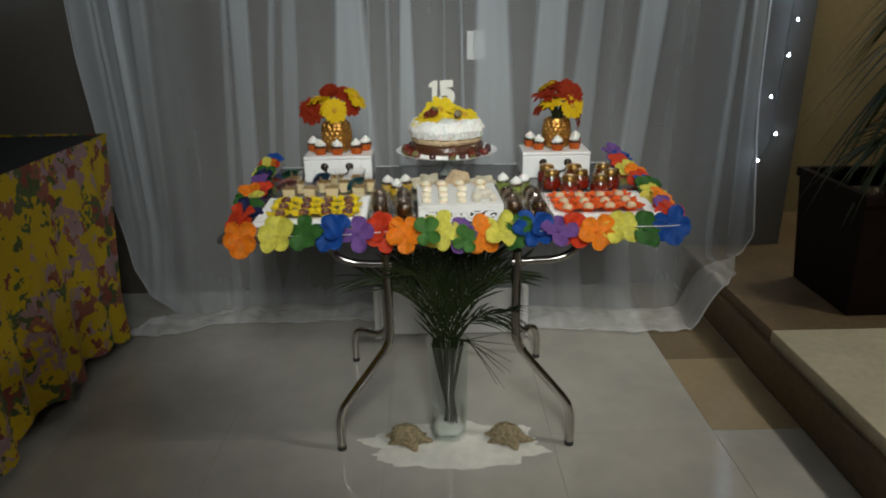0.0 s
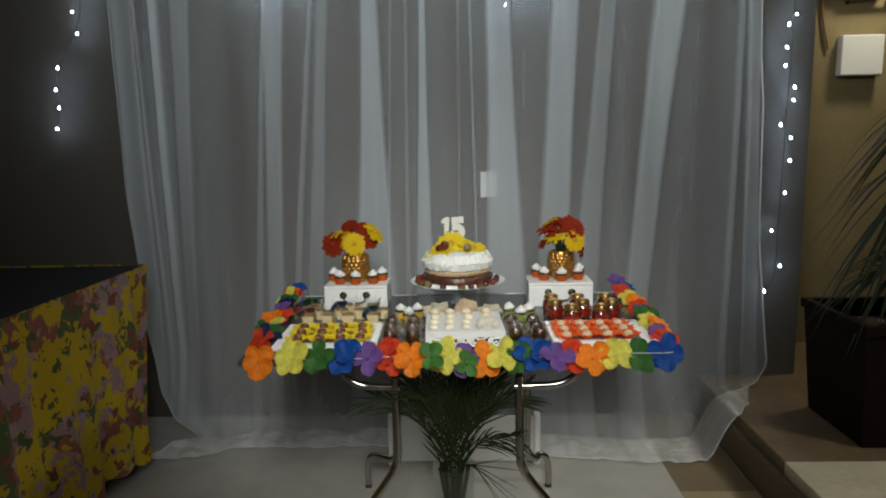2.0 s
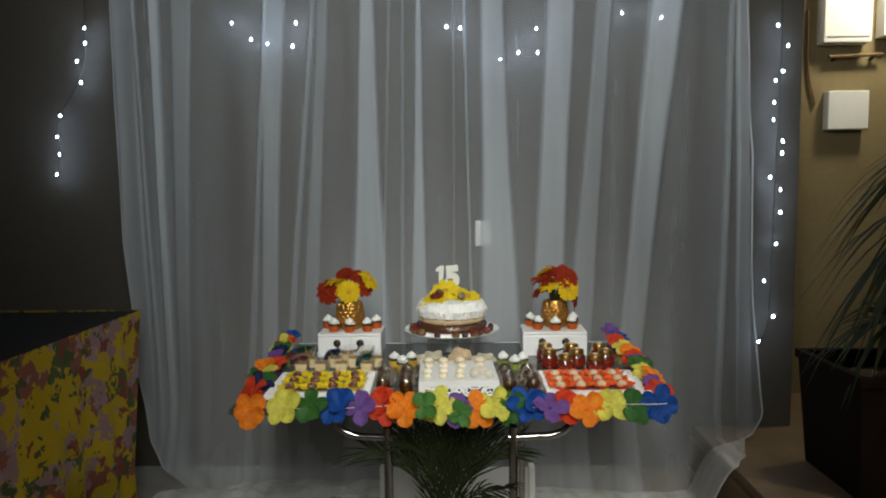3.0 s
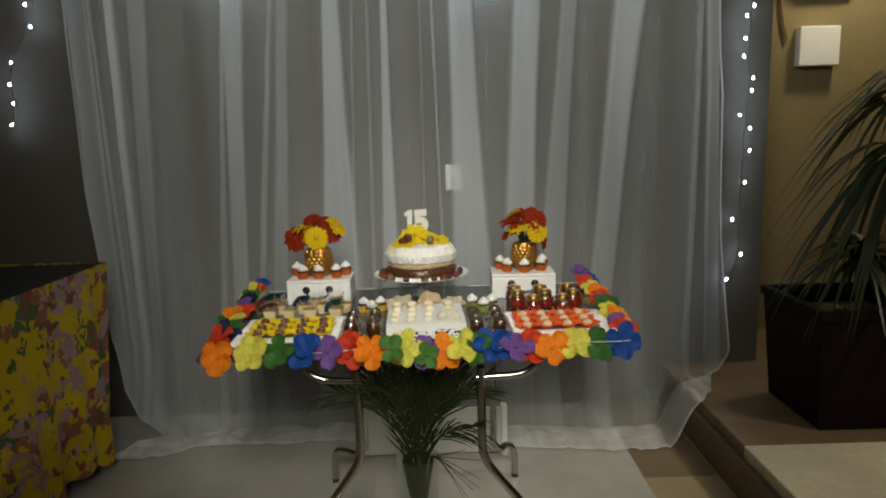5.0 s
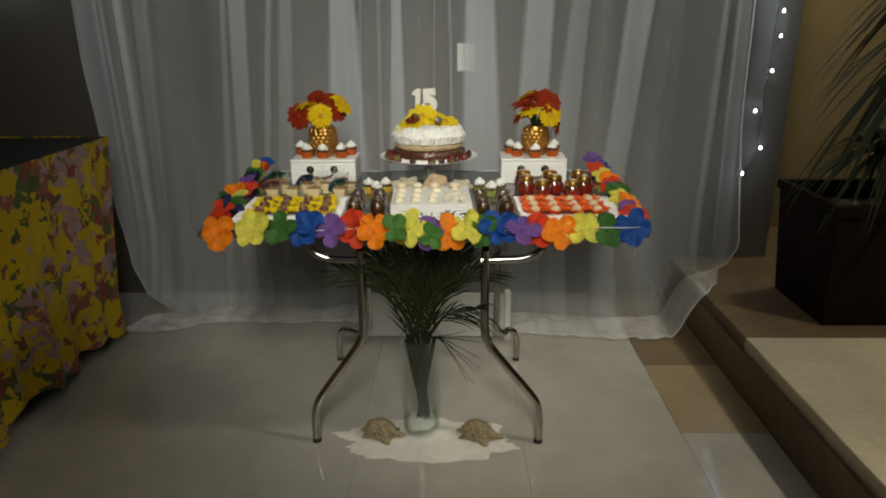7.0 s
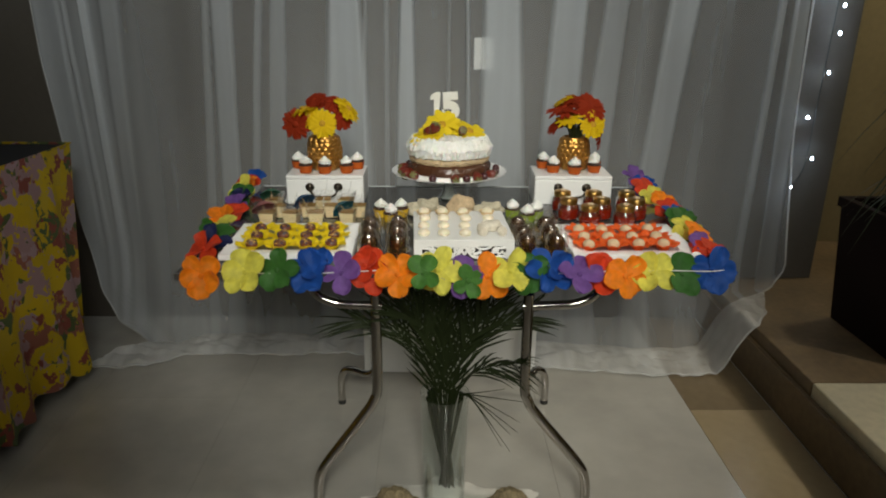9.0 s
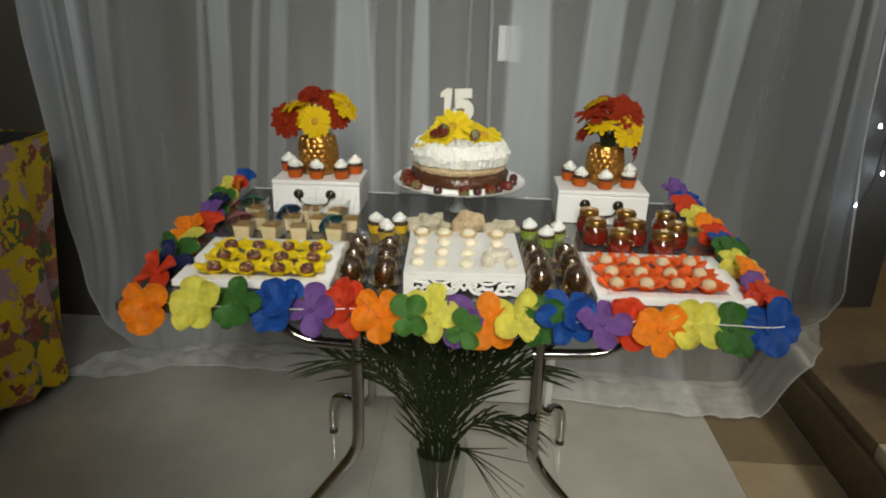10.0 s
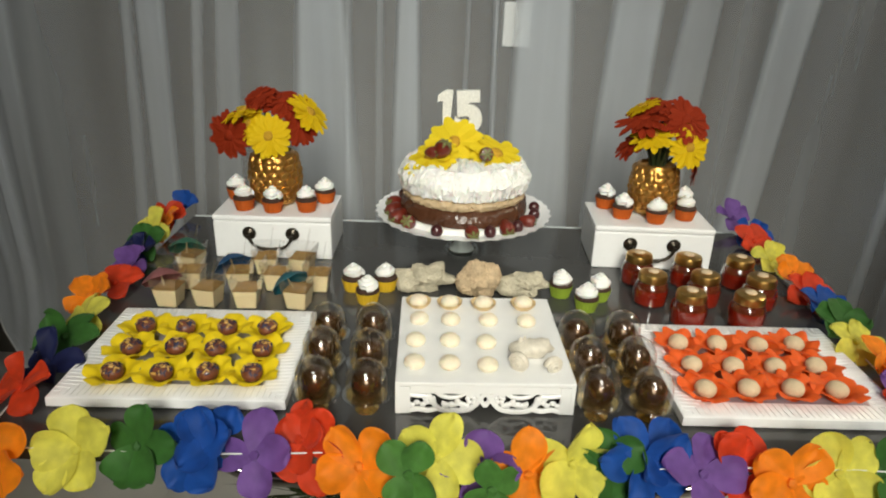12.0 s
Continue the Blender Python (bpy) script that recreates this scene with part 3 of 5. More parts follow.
def cloth_row(z, out):
    """One line across the cloth at height z; out runs from 0 to 1 along what trails on the floor."""
    row = []
    for i in range(ACROSS + 1):
        u = i / ACROSS
        x = curtain_x(u, z)
        hem = hem_line(x)
        low = max(0.0, 1 - z / 0.42)
        land = min(1.09, hem + 0.23)
        wave = 0.016 * math.sin(u * 37 + 1.2 * z) + 0.010 * math.sin(u * 83 + 2 - z)
        y = 1.14 + (land - 1.14) * low ** 1.7 + wave * (1 - 0.6 * low) - 0.022 * cloth_layers(x, z) * (1 - low)
        y += (hem - land) * out
        x -= 0.17 * out * min(1.0, max(0.0, (-0.98 - x) / 0.24))
        x -= 0.11 * out * min(1.0, max(0.0, (x - 1.12) / 0.2))
        step = max(0.0, min(1.0, (x - 0.985) / 0.130))
        ground = (PLAT + 0.006) * step * step * (3 - 2 * step) + 0.005
        loose = math.sin(math.pi * min(1.0, 0.06 + out)) if out else 0.0
        rumple = loose * (0.050 * abs(noise.noise(Vector((x * 3.5, y * 15, 2)))) + 0.022 * abs(noise.noise(Vector((x * 9, y * 38, 6))))) + 0.022 * out * abs(noise.noise(Vector((x * 15, y * 12, 5))))
        row.append((x, y, max(z, ground) + rumple))
    return row


curtain = thing("sheer_curtain", pose(0, 0, 0), "white sheer voile curtain gathered in folds, sweeping the floor", "curtain")


def cloth_sheet(name, rows, material, label):
    ob = part(name, add_sheet(BM(), rows), material, curtain, label)
    values = ob.data.attributes.new("layers", "FLOAT", "POINT")
    values.data.foreach_set("value", [cloth_layers(v.co.x, v.co.z) for v in ob.data.vertices])
    return ob


cloth_sheet("voile", [cloth_row(z, 0) for z in LEVELS], M["sheer"], "white translucent voile in vertical folds")
cloth_sheet("hem", [cloth_row(0.006, k / TRAIL) for k in range(TRAIL + 1)], M["hem"], "crumpled hem trailing on the floor")
part("hem_seam", add_tube(BM(), [Vector(p) + Vector((0, -0.004, 0.006)) for p in cloth_row(0.006, 1)[::4]], 0.0045, 6), M["hem"], curtain, "stitched white hem")
part("side_edge", add_tube(BM(), [Vector(cloth_row(z, 0)[-1]) for z in LEVELS], 0.004, 6), M["hem"], curtain, "stitched white side edge")
part("side_edge", add_tube(BM(), [Vector(cloth_row(z, 0)[0]) for z in LEVELS], 0.003, 6), M["hem"], curtain, "stitched white side edge")
part("curtain_rod", add_tube(BM(), [(-1.75, 1.14, 2.45), (1.4, 1.14, 2.45)], 0.012, 10), M["iron"], curtain, "dark curtain rod")
for x in (-1.7, 1.35):
    part("rod_bracket", add_box(BM(), (x, 1.197, 2.45), (0.03, 0.106, 0.03), 0.004), M["iron"], curtain)

# ---- wall switch ----
plate = thing("light_switch", pose(0.113, WALL - 0.006, 1.155), "white plastic switch plate on the grey wall", "switch")
part("plate", add_box(BM(), (0, 0, 0), (0.080, 0.012, 0.122), 0.004), M["switch"], plate)
part("rocker", add_box(BM(), (0, -0.008, 0), (0.024, 0.007, 0.048), 0.002), M["switch"], plate)

# white board behind the table
board = thing("white_panel_box", pose(-0.022, 0.765, 0.0), "low white panel with side rails standing on the floor", "panel")
part("panel", add_box(BM(), (0, 0.012, 0.105), (0.60, 0.012, 0.20), 0.002), M["white"], board)
for x in (-0.309, 0.309):
    part("side_rail", add_box(BM(), (x, 0.0, 0.11), (0.024, 0.05, 0.22), 0.003), M["white"], board)

# ---- flower garland round the table's edge ----
def petal_mesh(name, material, length, width, cup, curl, seed):
    rows = []
    for i in range(12):
        u = math.sin(math.pi / 2 * i / 11)
        w = width * 0.5 * (0.22 + 0.78 * math.sin(math.pi / 2 * min(1.0, u / 0.60))) * math.sqrt(max(0.0, 1 - max(0.0, (u - 0.60) / 0.40) ** 2.3)) + 0.0003
        row = []
        for j in range(9):
            v = j / 4 - 1
            lump = 0.17 * length * noise.noise(Vector((u * 2.2, v * 1.4, seed * 3.7))) + 0.05 * length * noise.noise(Vector((u * 5, v * 4, seed * 1.7)))
            lump += 0.022 * length * math.cos(v * 5 + seed) * (0.3 + 0.7 * u)
            row.append((length * u * (1 + 0.025 * math.cos(v * 4 + seed * 2) * u), v * w, cup * length * (v * w / (0.5 * width)) ** 2 * u + curl * length * u * u + lump * u))
        rows.append(row)
    return mesh_of(name, add_sheet(BM(), rows), material, 80)


PETALS = {c: [petal_mesh("petal", M[c], 0.051, 0.044, 0.32 - 0.18 * (k % 2), (0.08, -0.24, 0.18, -0.08)[k], k + i * 5) for k in range(4)] for i, c in enumerate(CLOTH)}
EYES = {c: mesh_of("flower", add_blob(BM(), (0, 0, 0.002), (0.007, 0.007, 0.006), 1, 0.2, 200), M[c]) for c in CLOTH}

garland = thing("flower_garland", pose(0, 0, 0), "garland of rainbow coloured fabric flowers hung round the table edge", "garland")


def garland_flower(colour, place, facing, size=1.0, petals=5):
    """A fabric blossom whose face looks along facing."""
    turn = Vector(facing).normalized().to_track_quat("Z", "Y").to_matrix().to_4x4()
    flower = part("flower", EYES[colour], None, garland, colour.replace("clover", "bright green") + " fabric flower", Matrix.Translation(place) @ turn @ Matrix.Rotation(rnd.uniform(0, 6.3), 4, "Z"))
    for k in range(petals):
        a = 2 * math.pi * (k + rnd.uniform(-0.16, 0.16)) / petals
        m = Matrix.Rotation(a, 4, "Z") @ Matrix.Rotation(radians(rnd.uniform(-18, 10)), 4, "Y") @ Matrix.Rotation(radians(rnd.uniform(-18, 18)), 4, "X") @ Matrix.Diagonal((size * rnd.uniform(0.9, 1.15), size * rnd.uniform(0.9, 1.15), size, 1))
        part("petal", PETALS[colour][rnd.randrange(4)], None, flower, "", m)
    return flower


FRONT = [("orange", -0.634), ("yellow", -0.535), ("green", -0.460), ("blue", -0.386), ("purple", -0.308), ("red", -0.240), ("orange", -0.172), ("yellow", -0.075),
         ("purple", -0.020), ("orange", 0.040), ("yellow", 0.095), ("green", 0.138), ("blue", 0.188), ("purple", 0.255), ("red", 0.310), ("orange", 0.360), ("yellow", 0.428), ("green", 0.498), ("blue", 0.570)]
for i, (c, x) in enumerate(FRONT):
    x = 0.03 + (x - 0.03) * (0.94 if x < 0.03 else 0.962)
    big = {"yellow": 1.02, "blue": 1.06, "red": 1.0, "purple": 0.96}.get(c, 1.0)
    garland_flower(c, (x, -0.094 + {"orange": -0.016, "purple": -0.004, "red": 0.014, "yellow": -0.004}.get(c, 0.004) + rnd.uniform(-0.004, 0.004), H + 0.007 + rnd.uniform(-0.006, 0.006)), (rnd.uniform(-0.25, 0.25), -1.0, 0.55 + rnd.uniform(-0.2, 0.2)), big, 5 if c != "purple" else 4)
    if c in ("red", "blue"):
        garland_flower(c, (x + (0.014 if c == "blue" else -0.012), -0.076, H + 0.016), (rnd.uniform(-0.5, 0.5), -1.0, 0.9), big * (0.85 if x < 0.25 else 0.6), 4)
garland_flower("clover", (-0.100, -0.138, H + 0.022), (0.05, -1, 0.6), 0.78, 4)
garland_flower("clover", (-0.005, -0.136, H + 0.002), (0.2, -1, 0.4), 0.74, 4)
LEFT = [("red", -0.005), ("navy", 0.070), ("green", 0.140), ("yellow", 0.200), ("orange", 0.265), ("red", 0.325), ("purple", 0.400), ("navy", 0.450), ("green", 0.490), ("yellow", 0.555), ("orange", 0.620), ("red", 0.670), ("blue", 0.740)]
for c, y in LEFT:
    garland_flower(c, (-0.632 - 0.065 * (y / 0.75) + rnd.uniform(-0.010, 0.010), y, H + 0.022 + rnd.uniform(-0.006, 0.008)), (-0.35 + rnd.uniform(-0.3, 0.3), -0.65, 1.0), 0.90, 5)
RIGHT = [("red", 0.030), ("purple", 0.065), ("orange", 0.135), ("yellow", 0.195), ("green", 0.245), ("blue", 0.335), ("red", 0.385), ("orange", 0.450), ("yellow", 0.540), ("red", 0.620), ("blue", 0.665), ("purple", 0.765)]
for c, y in RIGHT:
    garland_flower(c, (0.588 + 0.026 * (y / 0.78) + rnd.uniform(-0.010, 0.010), y, H + 0.022 + rnd.uniform(-0.006, 0.008)), (0.30 + rnd.uniform(-0.3, 0.3), -0.65, 1.0), 0.88, 5)
loop = [(-0.695, 0.76, H + 0.006), (-0.658, 0.3, H + 0.006), (-0.632, -0.02, H + 0.008), (-0.60, -0.096, H + 0.012)] + [(x, -0.092, H + 0.007 + 0.006 * math.sin(x * 30)) for x in (-0.45, -0.3, -0.15, 0, 0.15, 0.3, 0.45)] + [(0.57, -0.094, H + 0.014), (0.588, 0.0, H + 0.008), (0.600, 0.4, H + 0.006), (0.613, 0.77, H + 0.006)]
part("string", add_tube(BM(), spline(loop, 4), 0.0010, 5), M["thread"], garland, "white threading cord")

# ---- serving trays ----
def serving_tray(place, turn, w, d, label):
    t = thing("serving_tray", pose(*place, 0, 0, turn), label, "tray", "trays on the dessert table")
    bm = BM()
    rings = []
    for k, z in ((-0.0005, 0.003), (0, 0.0155), (0.003, 0.0175), (0.0365, 0.0150), (0.0385, 0.014), (0.040, 0.008)):
        a, b = w / 2 - k, d / 2 - k
        rings.append([bm.verts.new(p) for p in ((-a, -b, z), (a, -b, z), (a, b, z), (-a, b, z))])
    low = [bm.verts.new(p) for p in ((-w / 2 + 0.003, -d / 2 + 0.003, 0.0), (w / 2 - 0.003, -d / 2 + 0.003, 0.0), (w / 2 - 0.003, d / 2 - 0.003, 0.0), (-w / 2 + 0.003, d / 2 - 0.003, 0.0))]
    rings.insert(0, low)
    for a, b in zip(rings, rings[1:]):
        for i in range(4):
            bm.faces.new((a[i], a[(i + 1) % 4], b[(i + 1) % 4], b[i]))
    bm.faces.new(low[::-1])
    bm.faces.new(rings[-1])
    part("dish", bm, M["plastic"], t, "white melamine dish")
    part("tray_floor", add_box(BM(), (0, 0, 0.0095), (w - 0.083, d - 0.083, 0.002), 0.0005), M["lilac"], t, "lilac grey inner floor")
    bm = BM()
    def rib(p, q):
        add_tube(bm, [p, q], 0.0011, 5)
    n = int(d / 0.0085)
    for i in range(n):
        y = -d / 2 + 0.006 + (d - 0.012) * i / (n - 1)
        k = max(0.0, abs(y) - (d / 2 - 0.037))
        for s in (-1, 1):
            rib((s * (w / 2 - 0.003), y, 0.0173), (s * (w / 2 - 0.036 + k), y, 0.0149 + 0.074 * k))
    n = int(w / 0.0085)
    for i in range(n):
        x = -w / 2 + 0.006 + (w - 0.012) * i / (n - 1)
        k = max(0.0, abs(x) - (w / 2 - 0.037))
        for s in (-1, 1):
            rib((x, s * (d / 2 - 0.003), 0.0173), (x, s * (d / 2 - 0.036 + k), 0.0149 + 0.074 * k))
    part("ribs", bm, M["plastic"], t, "fine ribs across the rim")
    return t


serving_tray((-0.434, 0.120, H + 0.0005), 1.6, 0.315, 0.252, "white ribbed tray holding chocolate candies in yellow papers")
serving_tray((0.405, 0.122, H + 0.0005), 1.0, 0.308, 0.250, "white ribbed tray holding coconut candies in orange papers")


def wrapped_candy(paper, ball, label, sprinkles, lobes, deep):
    """A candy ball in a flower-shaped paper cup."""
    c = thing("wrapped_candy", pose(0, 0, -5), label, "candy", "candies on the trays")
    bm = BM()
    n = 60
    rows = []
    for k, (r, z) in enumerate(((0.0, 0.0), (0.012, 0.0005), (0.0165, 0.007), (0.022, 0.0145), (0.029, 0.0185), (0.0365, 0.0195))):
        ring = []
        for i in range(n):
            a = 2 * math.pi * i / n
            lobe = abs(math.cos(lobes / 2 * a))
            g = max(0, k - 2) / 3
            rr = r * (1 + g * deep * (lobe - 0.6)) + g * 0.0015 * math.sin(11 * a)
            ring.append((rr * math.cos(a), rr * math.sin(a), z + g * (0.005 * lobe - 0.004) + g * 0.002 * math.sin(7 * a)))
        rows.append(ring + ring[:1])
    add_sheet(bm, rows)
    bmesh.ops.remove_doubles(bm, verts=bm.verts, dist=0.00005)
    part("paper_cup", bm, M[paper], c)
    part("ball", add_blob(BM(), (0, 0, 0.0150), (0.0150, 0.0150, 0.0125), 3, 0.06, 60), M[ball], c)
    if sprinkles:
        r2 = random.Random(3)
        for name, mt, count in (("sprinkle", "sprinkle", 16), ("sprinkle", "goldsprinkle", 12), ("sprinkle", "bluesprinkle", 10)):
            bm = BM()
            for _ in range(count):
                a, e = r2.uniform(0, 6.28), math.asin(r2.uniform(0.3, 1.0))
                d = Vector((math.cos(a) * math.cos(e), math.sin(a) * math.cos(e), math.sin(e)))
                p = Vector((0, 0, 0.0150)) + Vector((d.x * 0.0153, d.y * 0.0153, d.z * 0.0128))
                t = d.orthogonal().normalized()
                t.rotate(Matrix.Rotation(r2.uniform(0, 6.28), 3, d))
                add_tube(bm, [p - t * 0.0035, p + t * 0.0035], 0.0011, 5)
            tagged(part(name, bm, M[mt], c, {"sprinkle": "dark", "goldsprinkle": "golden", "bluesprinkle": "navy blue"}[mt] + " sugar sprinkles"), kind="stuff")
    return c


brig = wrapped_candy("yellowwrap", "brig", "chocolate candy ball with sprinkles in a yellow petal paper", True, 5, 0.24)
beij = wrapped_candy("orangewrap", "coconut", "pale coconut candy ball in an orange red petal paper", False, 8, 0.20)
for src, x0, y0, dx, dy, sk in ((brig, -0.519, 0.042, 0.0630, 0.063, -0.005), (beij, 0.300, 0.050, 0.0605, 0.060, 0.0)):
    for j in range(3):
        for i in range(4):
            p = (x0 + dx * i + sk * j + rnd.uniform(-0.003, 0.003), y0 + dy * j + 0.002 * i + rnd.uniform(-0.003, 0.003), H + 0.0112)
            m = pose(*p, 0, 0, rnd.uniform(0, 360))
            if i == 0 and j == 0:
                src.matrix_world = m
            else:
                copy_thing(src, m)

# ---- white fretwork riser with shell candies ----
SX0, SX1, SY0, SY1, SH = -0.132, 0.108, 0.006, 0.254, 0.050
riser = thing("cake_riser", pose((SX0 + SX1) / 2, (SY0 + SY1) / 2, H + 0.0005, 0, 0, 2.2), "white painted riser with a scroll fretwork front", "riser")
sw_, sd_ = SX1 - SX0, SY1 - SY0
part("top_board", add_box(BM(), (0, 0, SH - 0.003), (sw_, sd_, 0.006), 0.0015), M["white"], riser)
for x in (-sw_ / 2 + 0.003, sw_ / 2 - 0.003):
    part("side_board", add_box(BM(), (x, 0, (SH - 0.006) / 2), (0.006, sd_ - 0.002, SH - 0.006), 0.001), M["white"], riser)
part("back_board", add_box(BM(), (0, sd_ / 2 - 0.004, (SH - 0.006) / 2), (sw_ - 0.014, 0.005, SH - 0.006), 0.001), M["white"], riser)
bm = BM()
fy = -sd_ / 2 + 0.003
add_box(bm, (0, fy, SH - 0.0118), (sw_ - 0.0404, 0.005, 0.0112), 0.0005)
for x in (-sw_ / 2 + 0.013, sw_ / 2 - 0.013):
    add_box(bm, (x, fy, SH / 2 - 0.003), (0.014, 0.005, SH - 0.008), 0.0005)


def stroke(s, pts, w):
    add_tube(bm, spline([(s * x, fy, z) for x, z in pts], 5), w * 1.22, 6)


def rosette(s, x, z, r):
    for k in range(5):
        a = 2 * math.pi * k / 5 + 0.3
        add_blob(bm, (s * (x + 0.62 * r * math.cos(a)), fy, z + 0.62 * r * math.sin(a)), (0.5 * r, 0.0028, 0.5 * r), 2)


for s in (-1, 1):
    stroke(s, [(0.0, 0.033), (0.006, 0.026), (0.012, 0.016), (0.022, 0.007), (0.040, 0.004), (0.058, 0.006), (0.067, 0.013), (0.069, 0.021)], 0.0031)
    stroke(s, [(0.0, 0.012), (0.005, 0.020), (0.010, 0.029), (0.018, 0.033), (0.026, 0.029)], 0.0027)
    stroke(s, [(0.026, 0.034), (0.034, 0.028), (0.046, 0.0255), (0.058, 0.028), (0.066, 0.034)], 0.0025)
    stroke(s, [(0.069, 0.021), (0.078, 0.027), (0.090, 0.028), (0.104, 0.030)], 0.0026)
    stroke(s, [(0.064, 0.008), (0.076, 0.005), (0.090, 0.007), (0.104, 0.004)], 0.0031)
    stroke(s, [(0.022, 0.012), (0.034, 0.016), (0.046, 0.013), (0.058, 0.017)], 0.0026)
    rosette(s, 0.019, 0.0225, 0.0075)
    rosette(s, 0.075, 0.022, 0.0085)
    for x, z in ((0.030, 0.013), (0.037, 0.019), (0.045, 0.015), (0.053, 0.012), (0.083, 0.014), (0.091, 0.017), (0.098, 0.013)):
        add_blob(bm, (s * x, fy, z), (0.0046, 0.0028, 0.0041), 2)
for v in bm.verts:
    v.co.y = fy + max(-0.0025, min(0.0025, v.co.y - fy))
part("fretwork", bm, M["white"], riser, "pierced white scrollwork")


def shell_candy(cup):
    c = thing("ivory_candy", pose(0, 0, -5), "ivory coconut candy dome " + ("in a wafer shell cup" if cup else "on the white riser"), "candy", "ivory candies on the riser")
    part("candy", add_blob(BM(), (0, 0, 0.006 + 0.003 * cup), (0.0148, 0.0148, 0.0100), 3, 0.05, 70, -0.006 - 0.003 * cup), M["ivory"], c)
    if cup:
        part("wafer_cup", add_lathe(BM(), [(0.0, 0.0), (0.013, 0.0), (0.020, 0.008), (0.0205, 0.010), (0.019, 0.0085), (0.012, 0.002)], 24, (0, 0, 0), 0.03, 9), M["wafer"], c, "scalloped wafer cup")
    return c


plain, cupped = shell_candy(0), shell_candy(1)
used = set()
for src, spots in ((cupped, [(-0.108, 0.232), (-0.058, 0.232), (-0.004, 0.232), (0.060, 0.236)]),
                   (plain, [(-0.104, 0.178), (-0.056, 0.178), (0.002, 0.180), (0.060, 0.180), (-0.106, 0.114), (-0.056, 0.116), (-0.004, 0.114), (-0.104, 0.055), (-0.056, 0.056), (-0.004, 0.054)])):
    for x, y in spots:
        m = pose(x, y - 0.012, H + SH + 0.0006, 0, 0, rnd.uniform(0, 360))
        if src not in used:
            src.matrix_world = m
            used.add(src)
        else:
            copy_thing(src, m)


def snail_shell(place, turn, r, label):
    t = thing("sea_shell", pose(*place, 0, 0, turn), label, "shell", "shells on the riser")
    bm = BM()
    pts = []
    for i in range(60):
        k = i / 59
        a = k * 3.2 * 2 * math.pi
        rr = r * (1 - 0.85 * k)
        pts.append((rr * math.cos(a) * 0.62, rr * 0.0 + r * 0.75 * k - r * 0.3, r * 0.62 + rr * math.sin(a) * 0.62))
    add_tube(bm, pts, r * 0.36, 8, r * 0.06)
    part("whorls", bm, M["shell"], t, "spiral whorls")
    return t


snail_shell((0.036, 0.040, H + SH + 0.0005), 150, 0.017, "cream striped spiral sea shell")
snail_shell((0.086, 0.038, H + SH + 0.0005), 200, 0.015, "tan striped spiral sea shell")
conch = thing("sea_shell", pose(0.060, 0.078, H + SH + 0.0005), "pale knobbly conch shell", "shell", "shells on the riser")
bm = add_blob(BM(), (0, 0, 0.013), (0.030, 0.018, 0.015), 3, 0.35, 60, -0.0125)
for a in range(7):
    add_lathe(bm, [(0.005, 0), (0.0025, 0.006), (0, 0.010)], 8, (-0.018 + 0.006 * a, 0.004 * math.sin(a * 2), 0.021 - 0.0005 * a * a * 0.3))
part("body", bm, M["shell"], conch)

# ---- reef rocks behind the riser ----
for x, y, s, mt, label in ((-0.108, 0.385, (0.052, 0.030, 0.026), "rock", "lumpy grey green reef rock"), (-0.004, 0.372, (0.040, 0.030, 0.034), "coral", "round brown honeycomb coral"), (0.076, 0.378, (0.048, 0.028, 0.022), "rock", "flat pale grey reef rock")):
    bm = add_blob(BM(), (0, 0, s[2] * 0.8), s, 5, 0.25 if mt == "coral" else 0.5, 38, -s[2] * 0.8)
    for v in bm.verts:
        w = v.co + Vector((x * 50, 0, 0))
        v.co += (v.co - Vector((0, 0, s[2] * 0.5))).normalized() * (0.0045 * abs(noise.noise(w * 120)) + 0.003 * noise.noise(w * 260))
        v.co.z = max(v.co.z, 0.0)
    r = part("reef_rock", bm, M[mt])
    r.matrix_world = pose(x, y, H + 0.0005)
    tagged(r, label, "rock", "rocks behind the riser")

# ---- chocolate bonbons under clear domes ----
def domed_bonbon():
    b = thing("domed_bonbon", pose(0, 0, -5), "chocolate bonbon on a gold foot under a clear plastic dome", "candy", "domed bonbons")
    part("foot", add_lathe(BM(), [(0, 0), (0.016, 0), (0.0155, 0.002), (0.006, 0.005), (0.005, 0.011), (0.014, 0.017), (0.022, 0.0205), (0.0275, 0.0222), (0.0275, 0.0230), (0.0225, 0.0230), (0.012, 0.019), (0, 0.018)], 28, (0, 0, 0), 0.02, 14), M["goldfoil"], b, "shiny gold foil goblet foot")
    part("bonbon", add_lathe(BM(), [(0, 0.022), (0.014, 0.022), (0.0190, 0.028), (0.0208, 0.037), (0.0200, 0.046), (0.016, 0.055), (0.009, 0.0605), (0, 0.062)], 28), M["choc"], b, "dark glossy chocolate dome")
    part("lid", add_lathe(BM(), [(0.0275, 0.022), (0.0280, 0.030), (0.0280, 0.045), (0.0262, 0.057), (0.021, 0.067), (0.012, 0.0735), (0.004, 0.076), (0.0035, 0.079), (0, 0.080)], 28), M["clear"], b, "clear plastic dome lid")
    part("rim", add_lathe(BM(), [(0.0275, 0.0240), (0.033, 0.0240), (0.033, 0.0250), (0.0275, 0.0250)], 28), M["clear"], b, "clear rim")
    return b


